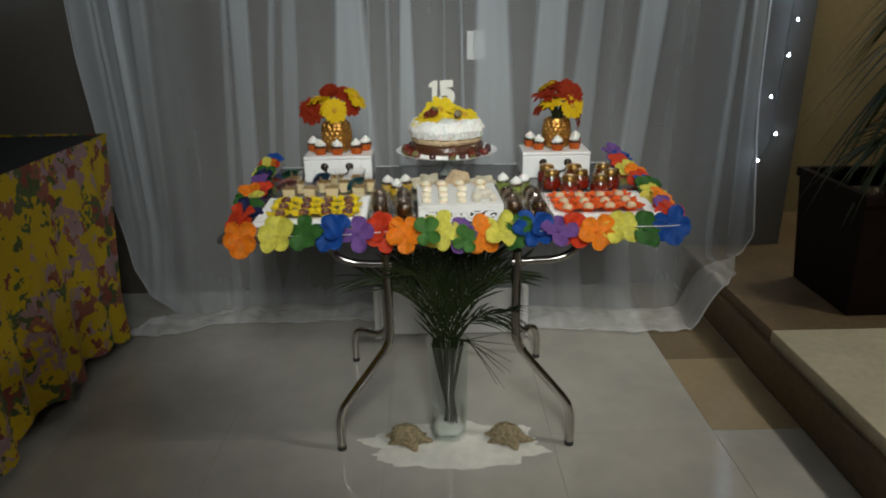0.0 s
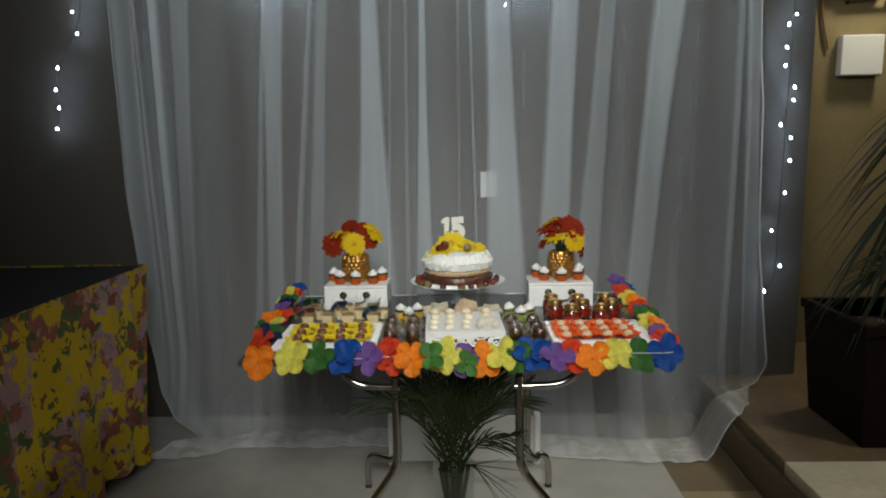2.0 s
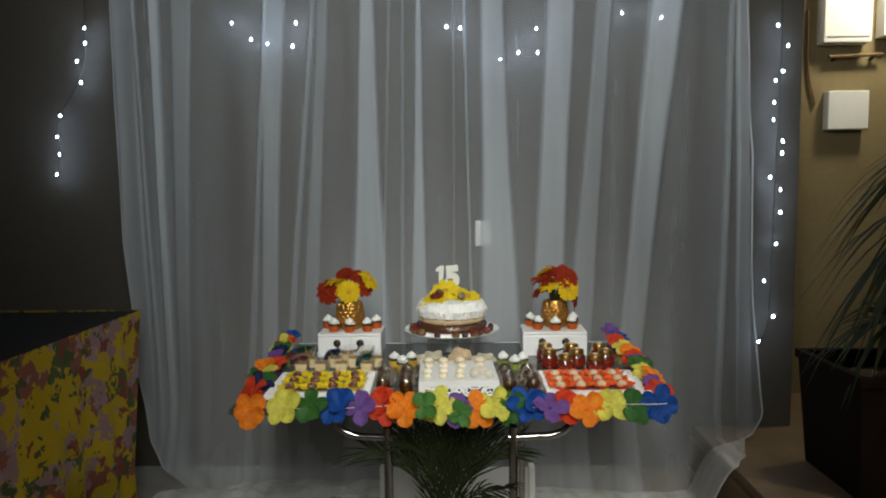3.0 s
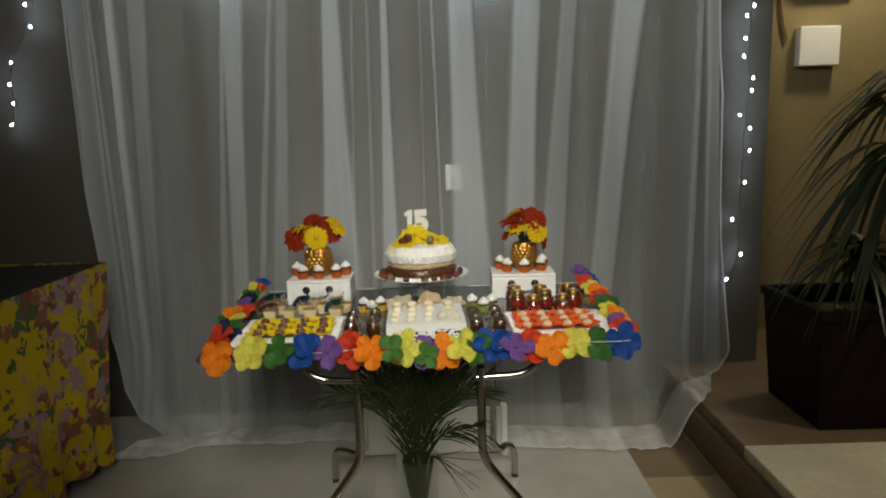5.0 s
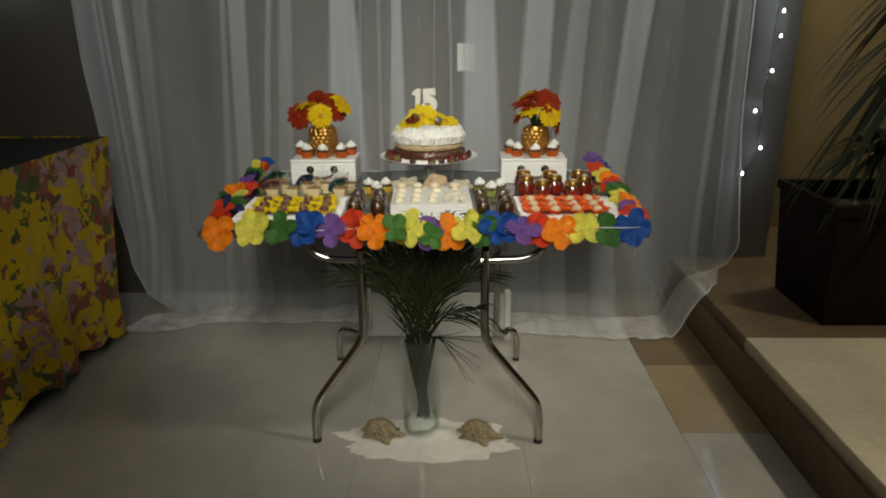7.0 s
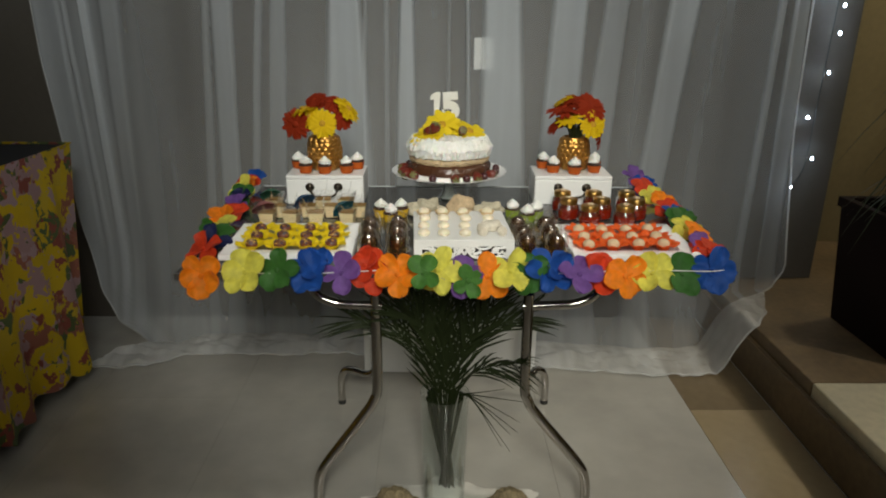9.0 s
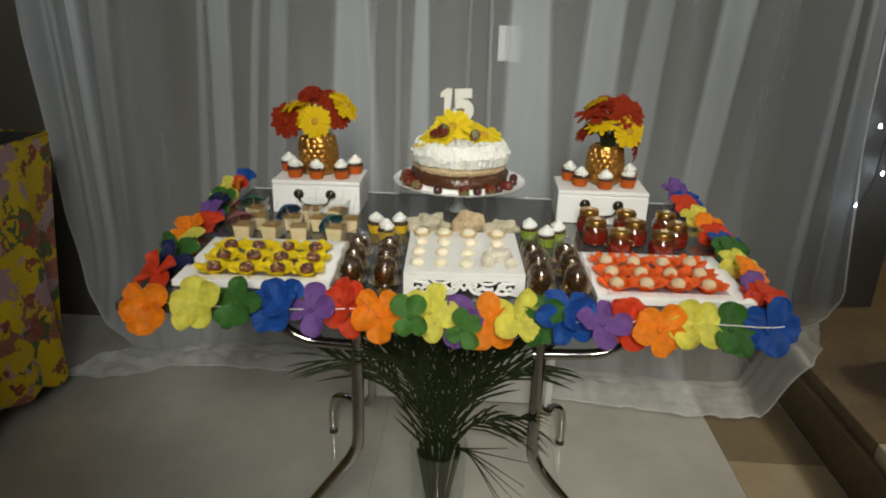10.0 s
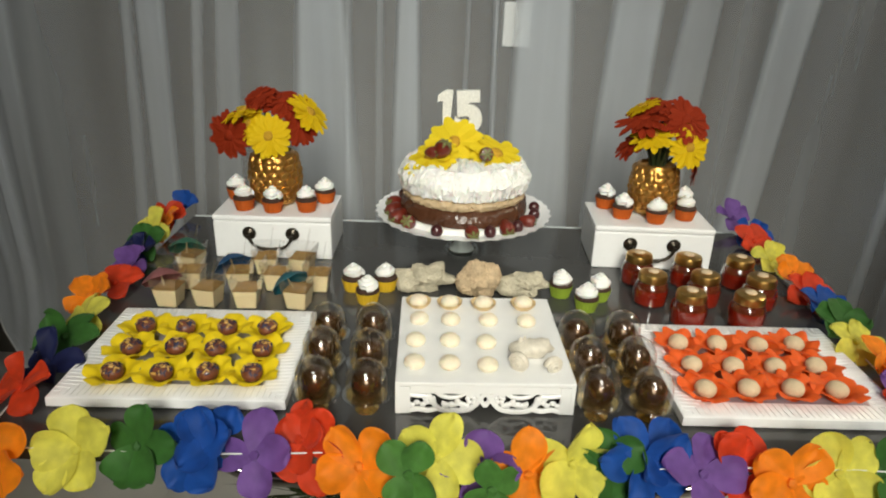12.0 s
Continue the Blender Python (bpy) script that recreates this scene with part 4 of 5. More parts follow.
bon = domed_bonbon()
first = True
for x, y in ((-0.234, 0.012), (-0.166, 0.012), (-0.240, 0.092), (-0.172, 0.090), (-0.244, 0.165), (-0.174, 0.168), (0.143, 0.014), (0.213, 0.014), (0.143, 0.090), (0.212, 0.094), (0.138, 0.166), (0.209, 0.170)):
    m = pose(x, y, H + 0.0005, 0, 0, rnd.uniform(0, 90))
    if first:
        bon.matrix_world, first = m, False
    else:
        copy_thing(bon, m)

# ---- cupcakes ----
def swirl(bm, z0, r0, h):
    pts = []
    for i in range(44):
        k = i / 43
        a = k * 3.1 * 2 * math.pi
        rr = r0 * (1 - k) ** 0.8
        pts.append((rr * math.cos(a), rr * math.sin(a), z0 + h * k))
    add_tube(bm, pts, r0 * 0.50, 7, r0 * 0.12)
    add_lathe(bm, [(r0 * 1.05, z0 - 0.004), (r0 * 0.8, z0 + h * 0.3), (r0 * 0.4, z0 + h * 0.7), (0, z0 + h * 0.9)], 14)
    for v in bm.verts:
        v.co += 0.0018 * Vector(noise.noise_vector(v.co * 160))
    return bm


def cupcake(paper, label, group):
    c = thing("cupcake", pose(0, 0, -5), label, "cupcake", group)
    part("paper_case", add_lathe(BM(), [(0, 0), (0.0165, 0), (0.0215, 0.022), (0.0210, 0.0222), (0.016, 0.004), (0, 0.004)], 44, (0, 0, 0), 0.025, 22), M[paper], c, "pleated paper case")
    part("sponge", add_lathe(BM(), [(0.0195, 0.018), (0.0210, 0.0225), (0.0205, 0.026), (0.015, 0.030), (0, 0.031)], 24), M["sponge"], c, "dark chocolate sponge")
    part("frosting", swirl(BM(), 0.032, 0.0145, 0.020), M["frost"], c, "piped white frosting")
    return c


BT = 0.836
for paper, label, group, spots, z in (
        ("orangecup", "chocolate cupcake in an orange case with white frosting", "cupcakes on the white boxes", [(-0.512, 0.605), (-0.478, 0.538), (-0.418, 0.530), (-0.352, 0.540), (-0.325, 0.600), (0.268, 0.622), (0.290, 0.560), (0.353, 0.537), (0.418, 0.560), (0.432, 0.620)], BT),
        ("yellowcup", "chocolate cupcake in a yellow case with white frosting", "cupcakes on the dessert table", [(-0.235, 0.372), (-0.176, 0.377), (-0.203, 0.322)], H),
        ("greencup", "chocolate cupcake in a green case with white frosting", "cupcakes on the dessert table", [(0.146, 0.374), (0.184, 0.322), (0.214, 0.364)], H)):
    src = cupcake(paper, label, group)
    for i, (x, y) in enumerate(spots):
        m = pose(x, y, z + 0.0008, 0, 0, rnd.uniform(0, 360))
        if i == 0:
            src.matrix_world = m
        else:
            copy_thing(src, m)

# ---- white suitcase boxes ----
def suitcase_box(x0, x1, y0, depth, turn):
    w = x1 - x0
    b = thing("white_box", pose((x0 + x1) / 2, y0 + depth / 2, H + 0.0005, 0, 0, turn), "white box with two dark knobs and a drop handle", "box", "boxes carrying pineapples")
    h = BT - H - 0.001
    part("body", add_box(BM(), (0, 0, (h - 0.012) / 2), (w, depth, h - 0.012), 0.004), M["white"], b)
    part("lid", add_box(BM(), (0, 0, h - 0.0055), (w + 0.001, depth + 0.001, 0.011), 0.004), M["white"], b, "white lid")
    for s in (-1, 1):
        part("knob", add_lathe(BM(), [(0.0130, 0), (0.0140, 0.002), (0.0128, 0.004), (0.0105, 0.0035), (0.008, 0.005), (0.0045, 0.0075), (0, 0.008)], 20), M["iron"], b, "dark round knob", Matrix.Translation((s * 0.043 - 0.003, -depth / 2, h * 0.60)) @ Matrix.Rotation(radians(90), 4, "X"))
    bm = BM()
    yy = -depth / 2 - 0.012
    add_tube(bm, spline([(-0.046, yy, h * 0.6), (-0.041, yy, h * 0.45), (-0.030, yy, h * 0.33), (-0.012, yy - 0.003, h * 0.29), (0.008, yy - 0.003, h * 0.29), (0.026, yy, h * 0.33), (0.036, yy, h * 0.45), (0.040, yy, h * 0.6)], 5), 0.0034, 8)
    add_tube(bm, [(-0.016, yy - 0.003, h * 0.29), (-0.003, yy - 0.004, h * 0.28), (0.012, yy - 0.003, h * 0.29)], 0.0046, 8)
    part("handle", bm, M["iron"], b, "dark drop handle")
    return b


suitcase_box(-0.533, -0.298, 0.500, 0.150, 0.5)
suitcase_box(0.230, 0.466, 0.505, 0.150, -1.5)

# ---- gold pineapples with gerberas ----
def gerbera_petal(material, seed):
    r2 = random.Random(seed)
    droop = (-0.08, 0.02, 0.12)[seed % 3]
    rows = []
    for u, ww in ((0.10, 0.5), (0.45, 0.95), (0.8, 1.0), (0.95, 0.6), (1.0, 0.12)):
        rows.append([(u, v * 0.125 * ww, 0.25 * u * (0.55 - u) + droop * u * u - 0.03 * (1 - abs(v)) + 0.02) for v in (-1, -0.5, 0, 0.5, 1)])
    return mesh_of("petal", add_sheet(BM(), rows), M[material], 80)


RAYS = {c: [gerbera_petal(c, k) for k in range(3)] for c in ("redpetal", "yellowpetal", "lemonpetal")}
HEARTS = {c: mesh_of("gerbera", add_blob(BM(), (0, 0, 0.10), (0.22, 0.22, 0.10), 2, 0.2, 6), M["redpetal" if c == "redpetal" else "eye"]) for c in RAYS}


def gerbera(parent, place, facing, r, petal, seed, name="gerbera", wide=1.0):
    """A daisy head: two rings of narrow petals round a domed heart."""
    turn = Vector(facing).normalized().to_track_quat("Z", "Y").to_matrix().to_4x4()
    r2 = random.Random(seed)
    f = part(name, HEARTS[petal], None, parent, ("red" if petal == "redpetal" else "yellow") + " gerbera head", Matrix.Translation(place) @ turn @ Matrix.Diagonal((r, r, r, 1)))
    for layer, (rr, lift, count) in enumerate(((1.0, 0.0, 20), (0.80, 0.07, 16))):
        for i in range(count):
            a = 2 * math.pi * (i + 0.5 * layer + r2.uniform(-0.2, 0.2)) / count
            k = rr * r2.uniform(0.92, 1.06)
            part("petal", RAYS[petal][r2.randrange(3)], None, f, "", Matrix.Translation((0, 0, lift)) @ Matrix.Rotation(a, 4, "Z") @ Matrix.Diagonal((k, wide, 1, 1)))
    return f


def pineapple(place, turn, heads, label):
    p = thing("gold_pineapple_vase", pose(*place, 0, 0, turn), label, "vase", "pineapple vases")
    prof = [(0, 0), (0.034, 0.0), (0.044, 0.012), (0.0500, 0.040), (0.0505, 0.065), (0.047, 0.092), (0.041, 0.108), (0.035, 0.110), (0.033, 0.104), (0, 0.100)]
    part("body", add_lathe(BM(), prof, 32), M["gold"], p, "gold painted pineapple body")
    me = mesh_of("scale", add_blob(BM(), (0, 0, 0), (0.0122, 0.0100, 0.0056), 2, 0.45, 95), M["gold"])
    rows = 7
    for j in range(rows):
        z = 0.010 + 0.0140 * j
        r = np.interp(z, [q[1] for q in prof[1:7]], [q[0] for q in prof[1:7]])
        slope = (np.interp(z + 0.005, [q[1] for q in prof[1:7]], [q[0] for q in prof[1:7]]) - np.interp(z - 0.005, [q[1] for q in prof[1:7]], [q[0] for q in prof[1:7]])) / 0.01
        n = 14 if 0 < j < 6 else 12
        for i in range(n):
            a = 2 * math.pi * (i + 0.5 * (j % 2)) / n
            out = Vector((math.cos(a), math.sin(a), -slope)).normalized()
            part("scale", me, None, p, "", Matrix.Translation((r * math.cos(a), r * math.sin(a), z)) @ out.to_track_quat("Z", "Y").to_matrix().to_4x4() @ Matrix.Diagonal((rnd.uniform(0.9, 1.1), rnd.uniform(0.9, 1.1), rnd.uniform(0.8, 1.2), 1)))
    bm = BM()
    for i in range(9):
        a = 2 * math.pi * i / 9 + 0.3
        add_tube(bm, spline([(0.01 * math.cos(a), 0.01 * math.sin(a), 0.10), (0.022 * math.cos(a), 0.022 * math.sin(a), 0.135), (0.045 * math.cos(a), 0.045 * math.sin(a), 0.16)], 4), 0.006, 6, 0.002)
    part("leaf_tuft", bm, M["leaf"], p, "dark green stems and leaves")
    for i, (x, y, z, f, r, c) in enumerate(heads):
        gerbera(p, (x, y, z), f, r, c, i + int(place[0] * 100), wide=1.2)
        add = add_tube(BM(), spline([(0, 0, 0.09), (x * 0.4, y * 0.4, 0.06 + z * 0.5), (x, y, z - 0.002)], 4), 0.003, 6)
        part("stem", add, M["leaf"], p, "green stem")
    return p


R, Y = "redpetal", "yellowpetal"
pineapple((-0.425, 0.592, BT), 0, [(0.006, -0.050, 0.150, (0.05, -1, 0.25), 0.045, Y), (-0.080, -0.02, 0.142, (-0.35, -1, 0.05), 0.050, R), (0.058, -0.01, 0.165, (0.75, -0.75, 0.35), 0.044, R), (-0.022, 0.0, 0.216, (-0.35, -0.45, 0.80), 0.036, R), (0.022, 0.010, 0.206, (0.15, -0.30, 1.0), 0.052, R),
                                      (-0.052, -0.005, 0.188, (-0.25, -0.10, 1.0), 0.048, Y), (0.075, 0.01, 0.186, (0.85, -0.25, 0.75), 0.050, Y), (-0.038, -0.025, 0.168, (-0.55, -0.7, 0.5), 0.036, Y)], "gold pineapple vase with red and yellow gerberas")
pineapple((0.352, 0.595, BT), 40, [], "gold pineapple vase with red and yellow gerberas")
second = scene.objects["gold_pineapple_vase.001"]
second.matrix_world = pose(0.360, 0.605, BT) @ Matrix.Diagonal((0.94, 0.94, 0.96, 1))
for i, (x, y, z, f, r, c) in enumerate([(0.048, -0.045, 0.155, (0.3, -1, 0.25), 0.042, Y), (-0.025, -0.030, 0.172, (-0.35, -0.30, 0.95), 0.046, Y), (0.040, -0.02, 0.205, (0.2, -0.75, 0.65), 0.050, R), (-0.040, 0.0, 0.200, (-0.35, -0.22, 1.0), 0.055, R),
                                        (0.000, 0.02, 0.225, (0.0, -0.2, 1.0), 0.045, R), (0.080, 0.0, 0.120, (1.0, -0.35, 0.1), 0.050, R), (-0.055, 0.0, 0.150, (-0.6, -0.1, 0.8), 0.045, R), (-0.040, 0.03, 0.222, (-0.5, 0.1, 0.9), 0.035, Y)]):
    gerbera(second, (x, y, z), f, r * 1.12, c, i + 40, wide=1.2)
    part("stem", add_tube(BM(), spline([(0, 0, 0.09), (x * 0.4, y * 0.4, 0.06 + z * 0.5), (x, y, z - 0.002)], 4), 0.003, 6), M["leaf"], second, "green stem")

# ---- cake ----
CX, CY = -0.035, 0.575
stand = thing("cake_stand", pose(CX, CY, H + 0.0005), "footed glass cake stand with a scalloped white plate", "cake stand")
part("foot", add_lathe(BM(), [(0, 0), (0.036, 0), (0.037, 0.005), (0.033, 0.012), (0.022, 0.024), (0.019, 0.042), (0.026, 0.062), (0.050, 0.0775), (0, 0.0775)], 36), M["glass"], stand, "clear glass foot")
# Added core: its pale colour supplies the brightness of the clear foot.
part("foot_core", add_lathe(BM(), [(0, 0.003), (0.026, 0.004), (0.024, 0.010), (0.015, 0.022), (0.013, 0.042), (0.022, 0.064), (0.034, 0.076), (0, 0.076)], 28), M["foot_brightness"], stand, "pale core added for the brightness in the clear glass")
part("plate", add_lathe(BM(), [(0, 0.078), (0.12, 0.078), (0.155, 0.084), (0.178, 0.092), (0.179, 0.094), (0.155, 0.088), (0.12, 0.083), (0, 0.083)], 180, (0, 0, 0), 0.012, 36), M["plastic"], stand, "white plate with a scalloped rim")
cake = thing("birthday_cake", pose(CX, CY, H + 0.084), "layered birthday cake topped with coconut cream", "cake")


def cake_layer(name, r0, z0, r1, z1, bulge, material, amp, label, seed):
    bm = add_lathe(BM(), [(0, z0), (r0 * 0.9, z0), (r0, z0 + 0.006), ((r0 + r1) / 2 + bulge, (z0 + z1) / 2), (r1, z1 - 0.008), (r1 * 0.93, z1), (r1 * 0.6, z1 + 0.004), (r1 * 0.3, z1 + 0.006), (0, z1 + 0.006)], 72)
    bmesh.ops.subdivide_edges(bm, edges=bm.edges, cuts=3, use_grid_fill=True)
    for v in bm.verts:
        v.co += amp * (0.45 * Vector(noise.noise_vector(v.co * 45 + Vector((seed, 0, 0)))) + 0.55 * Vector(noise.noise_vector(v.co * 150)) + 0.35 * Vector(noise.noise_vector(v.co * 340)))
    return part(name, bm, M[material], cake, label)


cake_layer("bottom_layer", 0.129, 0.004, 0.125, 0.045, 0.003, "cakechoc", 0.0026, "glossy chocolate bottom layer", 1)
cake_layer("middle_layer", 0.122, 0.040, 0.122, 0.066, 0.003, "beigecream", 0.005, "caramel cream middle layer", 2)
cake_layer("top_layer", 0.128, 0.060, 0.121, 0.119, 0.010, "whitecream", 0.007, "thick white coconut cream top", 3)
part("cream_ring", add_lathe(BM(), [(0.119, 0.0), (0.140, 0.001), (0.136, 0.010), (0.121, 0.013)], 60, (0, 0, 0.0015), 0.02, 13), M["whitecream"], cake, "white cream under the fruit")


def strawberry(place, tilt, s, label="ripe red strawberry with green sepals"):
    t = thing("strawberry", pose(*place, tilt[0], tilt[1], tilt[2]), label, "fruit", "fruit on the cake")
    part("berry", add_lathe(BM(), [(0, -0.018 * s), (0.006 * s, -0.015 * s), (0.0115 * s, -0.004 * s), (0.0125 * s, 0.004 * s), (0.010 * s, 0.010 * s), (0, 0.012 * s)], 16), M["strawberry"], t)
    bm = BM()
    for i in range(6):
        a = math.pi * i / 3
        add_sheet(bm, [[(0, 0, 0.0125 * s), (0.001, 0, 0.0125 * s)], [(0.007 * s * math.cos(a - .35), 0.007 * s * math.sin(a - .35), 0.0135 * s), (0.007 * s * math.cos(a + .35), 0.007 * s * math.sin(a + .35), 0.0135 * s)], [(0.013 * s * math.cos(a), 0.013 * s * math.sin(a), 0.010 * s), (0.0131 * s * math.cos(a), 0.013 * s * math.sin(a), 0.0101 * s)]])
    part("sepals", bm, M["sepal"], t)
    return t


PZ = H + 0.084
for a, kind in ((175, 0), (-166, 0), (-150, 0), (-136, 0), (-110, 1), (-84, 0), (-70, 1), (-55, 0), (-45, 1), (-30, 0), (-12, 1), (5, 1), (150, 1), (30, 1), (60, 0), (90, 1), (120, 0)):
    r = 0.146 + rnd.uniform(-0.005, 0.004)
    x, y = CX + r * math.cos(radians(a)), CY + r * math.sin(radians(a))
    if kind:
        g = part("grape", add_blob(BM(), (0, 0, 0.0), (0.0115, 0.0115, 0.013), 3, 0.04, 50), M["grape"])
        g.matrix_world = pose(x, y, PZ + 0.0125)
        tagged(g, "dark red grape on the cake plate", "fruit", "fruit on the cake")
    else:
        strawberry((x, y, PZ + 0.0135), (rnd.uniform(60, 120), rnd.uniform(-20, 20), a + 90 + rnd.uniform(-60, 60)), rnd.uniform(1.05, 1.4))
TOPZ = H + 0.198
for x, y, z, f, r, s in ((-0.022, -0.005, 0.034, (-0.05, -0.75, 0.70), 0.060, 3), (-0.066, -0.050, 0.014, (-0.35, -0.35, 0.9), 0.056, 4), (0.060, -0.025, 0.018, (0.35, -0.40, 0.9), 0.062, 5), (0.010, 0.020, 0.026, (0.2, -0.3, 0.9), 0.056, 6)):
    f0 = thing("yellow_flower", pose(CX + x, CY + y, TOPZ + z), "yellow gerbera laid on top of the cake", "flower", "flowers on the cake")
    gerbera(f0, (0, 0, 0), f, r, "lemonpetal", s, "blossom", 1.4)
strawberry((CX - 0.045, CY - 0.066, TOPZ + 0.036), (25, 15, 20), 1.35)
strawberry((CX - 0.064, CY - 0.066, TOPZ + 0.030), (80, 20, 60), 0.95)
strawberry((CX + 0.038, CY - 0.068, TOPZ + 0.030), (75, 0, 10), 1.1)
topper = thing("cake_topper", pose(CX, CY + 0.045, TOPZ), "white glitter number fifteen cake topper", "topper")
cu = bpy.data.curves.new("digit_five", "FONT")
cu.body, cu.size, cu.extrude, cu.bevel_depth, cu.offset, cu.align_x = "5", 0.105, 0.006, 0.002, 0.0055, "CENTER"
tmp = new("digit_source", cu)
me = bpy.data.meshes.new_from_object(tmp)
bpy.data.objects.remove(tmp)
me.materials.clear()
me.materials.append(M["glitter"])
part("digit", me, None, topper, "white glitter digit 5", pose(0.006, 0, 0.052, 90, -3, 0))
bm = BM()
outline = [(-0.007, 0), (0.010, 0), (0.010, 0.077), (-0.004, 0.077), (-0.020, 0.064), (-0.020, 0.050), (-0.007, 0.057)]
a = [bm.verts.new((x, -0.007, z)) for x, z in outline]
b = [bm.verts.new((x, 0.007, z)) for x, z in outline]
bm.faces.new(a)
bm.faces.new(b[::-1])
for i in range(7):
    bm.faces.new((a[i], b[i], b[(i + 1) % 7], a[(i + 1) % 7]))
bmesh.ops.bevel(bm, geom=list(bm.edges), offset=0.0018, segments=2, affect="EDGES")
part("digit", bm, M["glitter"], topper, "white glitter digit 1", pose(-0.043, 0, 0.054, 0, 4, 0))
for x in (-0.042, 0.004):
    part("pick", add_tube(BM(), [(x, 0.002, -0.03), (x, 0.002, 0.062)], 0.0015, 6), M["white"], topper, "white pick")

# ---- mousse cups with paper umbrellas ----
def frustum(bm, a, b, z0, z1, cap0=True, cap1=True):
    lo = [bm.verts.new((s * a, t * a, z0)) for s, t in ((-1, -1), (1, -1), (1, 1), (-1, 1))]
    hi = [bm.verts.new((s * b, t * b, z1)) for s, t in ((-1, -1), (1, -1), (1, 1), (-1, 1))]
    for i in range(4):
        bm.faces.new((lo[i], lo[(i + 1) % 4], hi[(i + 1) % 4], hi[i]))
    if cap0:
        bm.faces.new(lo[::-1])
    if cap1:
        bm.faces.new(hi)
    return bm


def mousse_cup():
    c = thing("mousse_cup", pose(0, 0, -5), "square clear cup of vanilla mousse with biscuit crumbs", "dessert", "mousse cups")
    part("cup", frustum(BM(), 0.0168, 0.0245, 0.0, 0.056, True, False), M["clear"], c, "clear plastic cup")
    bm = BM()
    for s0, t0, s1, t1 in ((-1, -1, 1, -1), (1, -1, 1, 1), (1, 1, -1, 1), (-1, 1, -1, -1)):
        add_tube(bm, [(s0 * 0.0245, t0 * 0.0245, 0.056), (s1 * 0.0245, t1 * 0.0245, 0.056)], 0.00065, 5)
        add_tube(bm, [(s0 * 0.0169, t0 * 0.0169, 0.0006), (s0 * 0.0245, t0 * 0.0245, 0.056)], 0.00040, 5)
    part("rim", bm, M["clear"], c, "clear moulded edges of the cup")
    part("mousse", frustum(BM(), 0.0160, 0.0203, 0.0015, 0.034), M["cream"], c)
    bm = frustum(BM(), 0.0202, 0.0205, 0.0342, 0.0358)
    bmesh.ops.subdivide_edges(bm, edges=bm.edges, cuts=4, use_grid_fill=True)
    for v in bm.verts:
        if v.co.z > 0.035:
            v.co.z += 0.003 * noise.noise(v.co * 180)
    part("crumbs", bm, M["crumb"], c, "brown biscuit crumb topping")
    part("spoon", add_tube(BM(), [(0.004, 0.004, 0.036), (0.013, 0.014, 0.088)], 0.0013, 5), M["clear"], c, "clear plastic spoon handle")
    return c


mc = mousse_cup()
CUPS = [(-0.542, 0.292), (-0.476, 0.296), (-0.408, 0.296), (-0.320, 0.298), (-0.528, 0.362), (-0.374, 0.366), (-0.298, 0.368), (-0.442, 0.366), (-0.556, 0.432), (-0.410, 0.434), (-0.342, 0.436)]
for i, (x, y) in enumerate(CUPS):
    m = pose(x, y, H + 0.0008, 0, 0, rnd.uniform(-12, 12))
    if i == 0:
        mc.matrix_world = m
    else:
        copy_thing(mc, m)
for i, colour, lean in ((0, "dustyred", (-20, -25)), (3, "teal", (-30, -35)), (7, "skyblue", (-35, -15)), (8, "seagreen", (-30, 15))):
    x, y = CUPS[i]
    u = thing("cocktail_umbrella", pose(x - 0.006, y - 0.004, H + 0.034, lean[0] - 10, lean[1], 4 * i), {"dustyred": "dusty red", "teal": "teal blue", "skyblue": "bright blue", "seagreen": "sea green"}[colour] + " paper cocktail umbrella stuck in a mousse cup", "umbrella", "cocktail umbrellas")
    part("canopy", add_lathe(BM(), [(0, 0.036), (0.011, 0.031), (0.022, 0.0235), (0.033, 0.0130), (0.0328, 0.0125), (0.011, 0.0302), (0, 0.035)], 32, (0, 0, 0), 0.06, 8), M[colour], u)
    part("stick", add_tube(BM(), [(0, 0, -0.006), (0, 0, 0.037)], 0.0012, 5), M["wafer"], u, "thin wooden stick")

# ---- jelly jars ----
def jelly_jar():
    j = thing("jelly_jar", pose(0, 0, -5), "small glass jar of red jelly with a gold lid", "jar", "jelly jars")
    part("jelly", add_lathe(BM(), [(0, 0.002), (0.025, 0.002), (0.0290, 0.006), (0.0298, 0.026), (0.0290, 0.033), (0, 0.033)], 28), M["jelly"], j, "deep red jelly")
    part("syrup", add_lathe(BM(), [(0.0288, 0.0332), (0.0270, 0.040), (0.0228, 0.0455), (0, 0.0455), (0, 0.0334)], 28), M["syrup"], j, "dark syrup under the lid")
    part("glass", add_lathe(BM(), [(0, 0), (0.026, 0), (0.0302, 0.005), (0.0310, 0.030), (0.0278, 0.041), (0.0238, 0.0465), (0.0238, 0.050)], 28), M["glass"], j, "clear glass body")
    part("lid", add_lathe(BM(), [(0.0240, 0.046), (0.0250, 0.047), (0.0250, 0.056), (0.0235, 0.0605), (0.017, 0.0630), (0, 0.0630)], 40, (0, 0, 0), 0.006, 20), M["bronze"], j, "bronze gold metal lid")
    part("sticker", add_blob(BM(), (0, 0, 0.0640), (0.010, 0.010, 0.003), 2), M["coconut"], j, "cream button on the lid")
    return j


jj = jelly_jar()
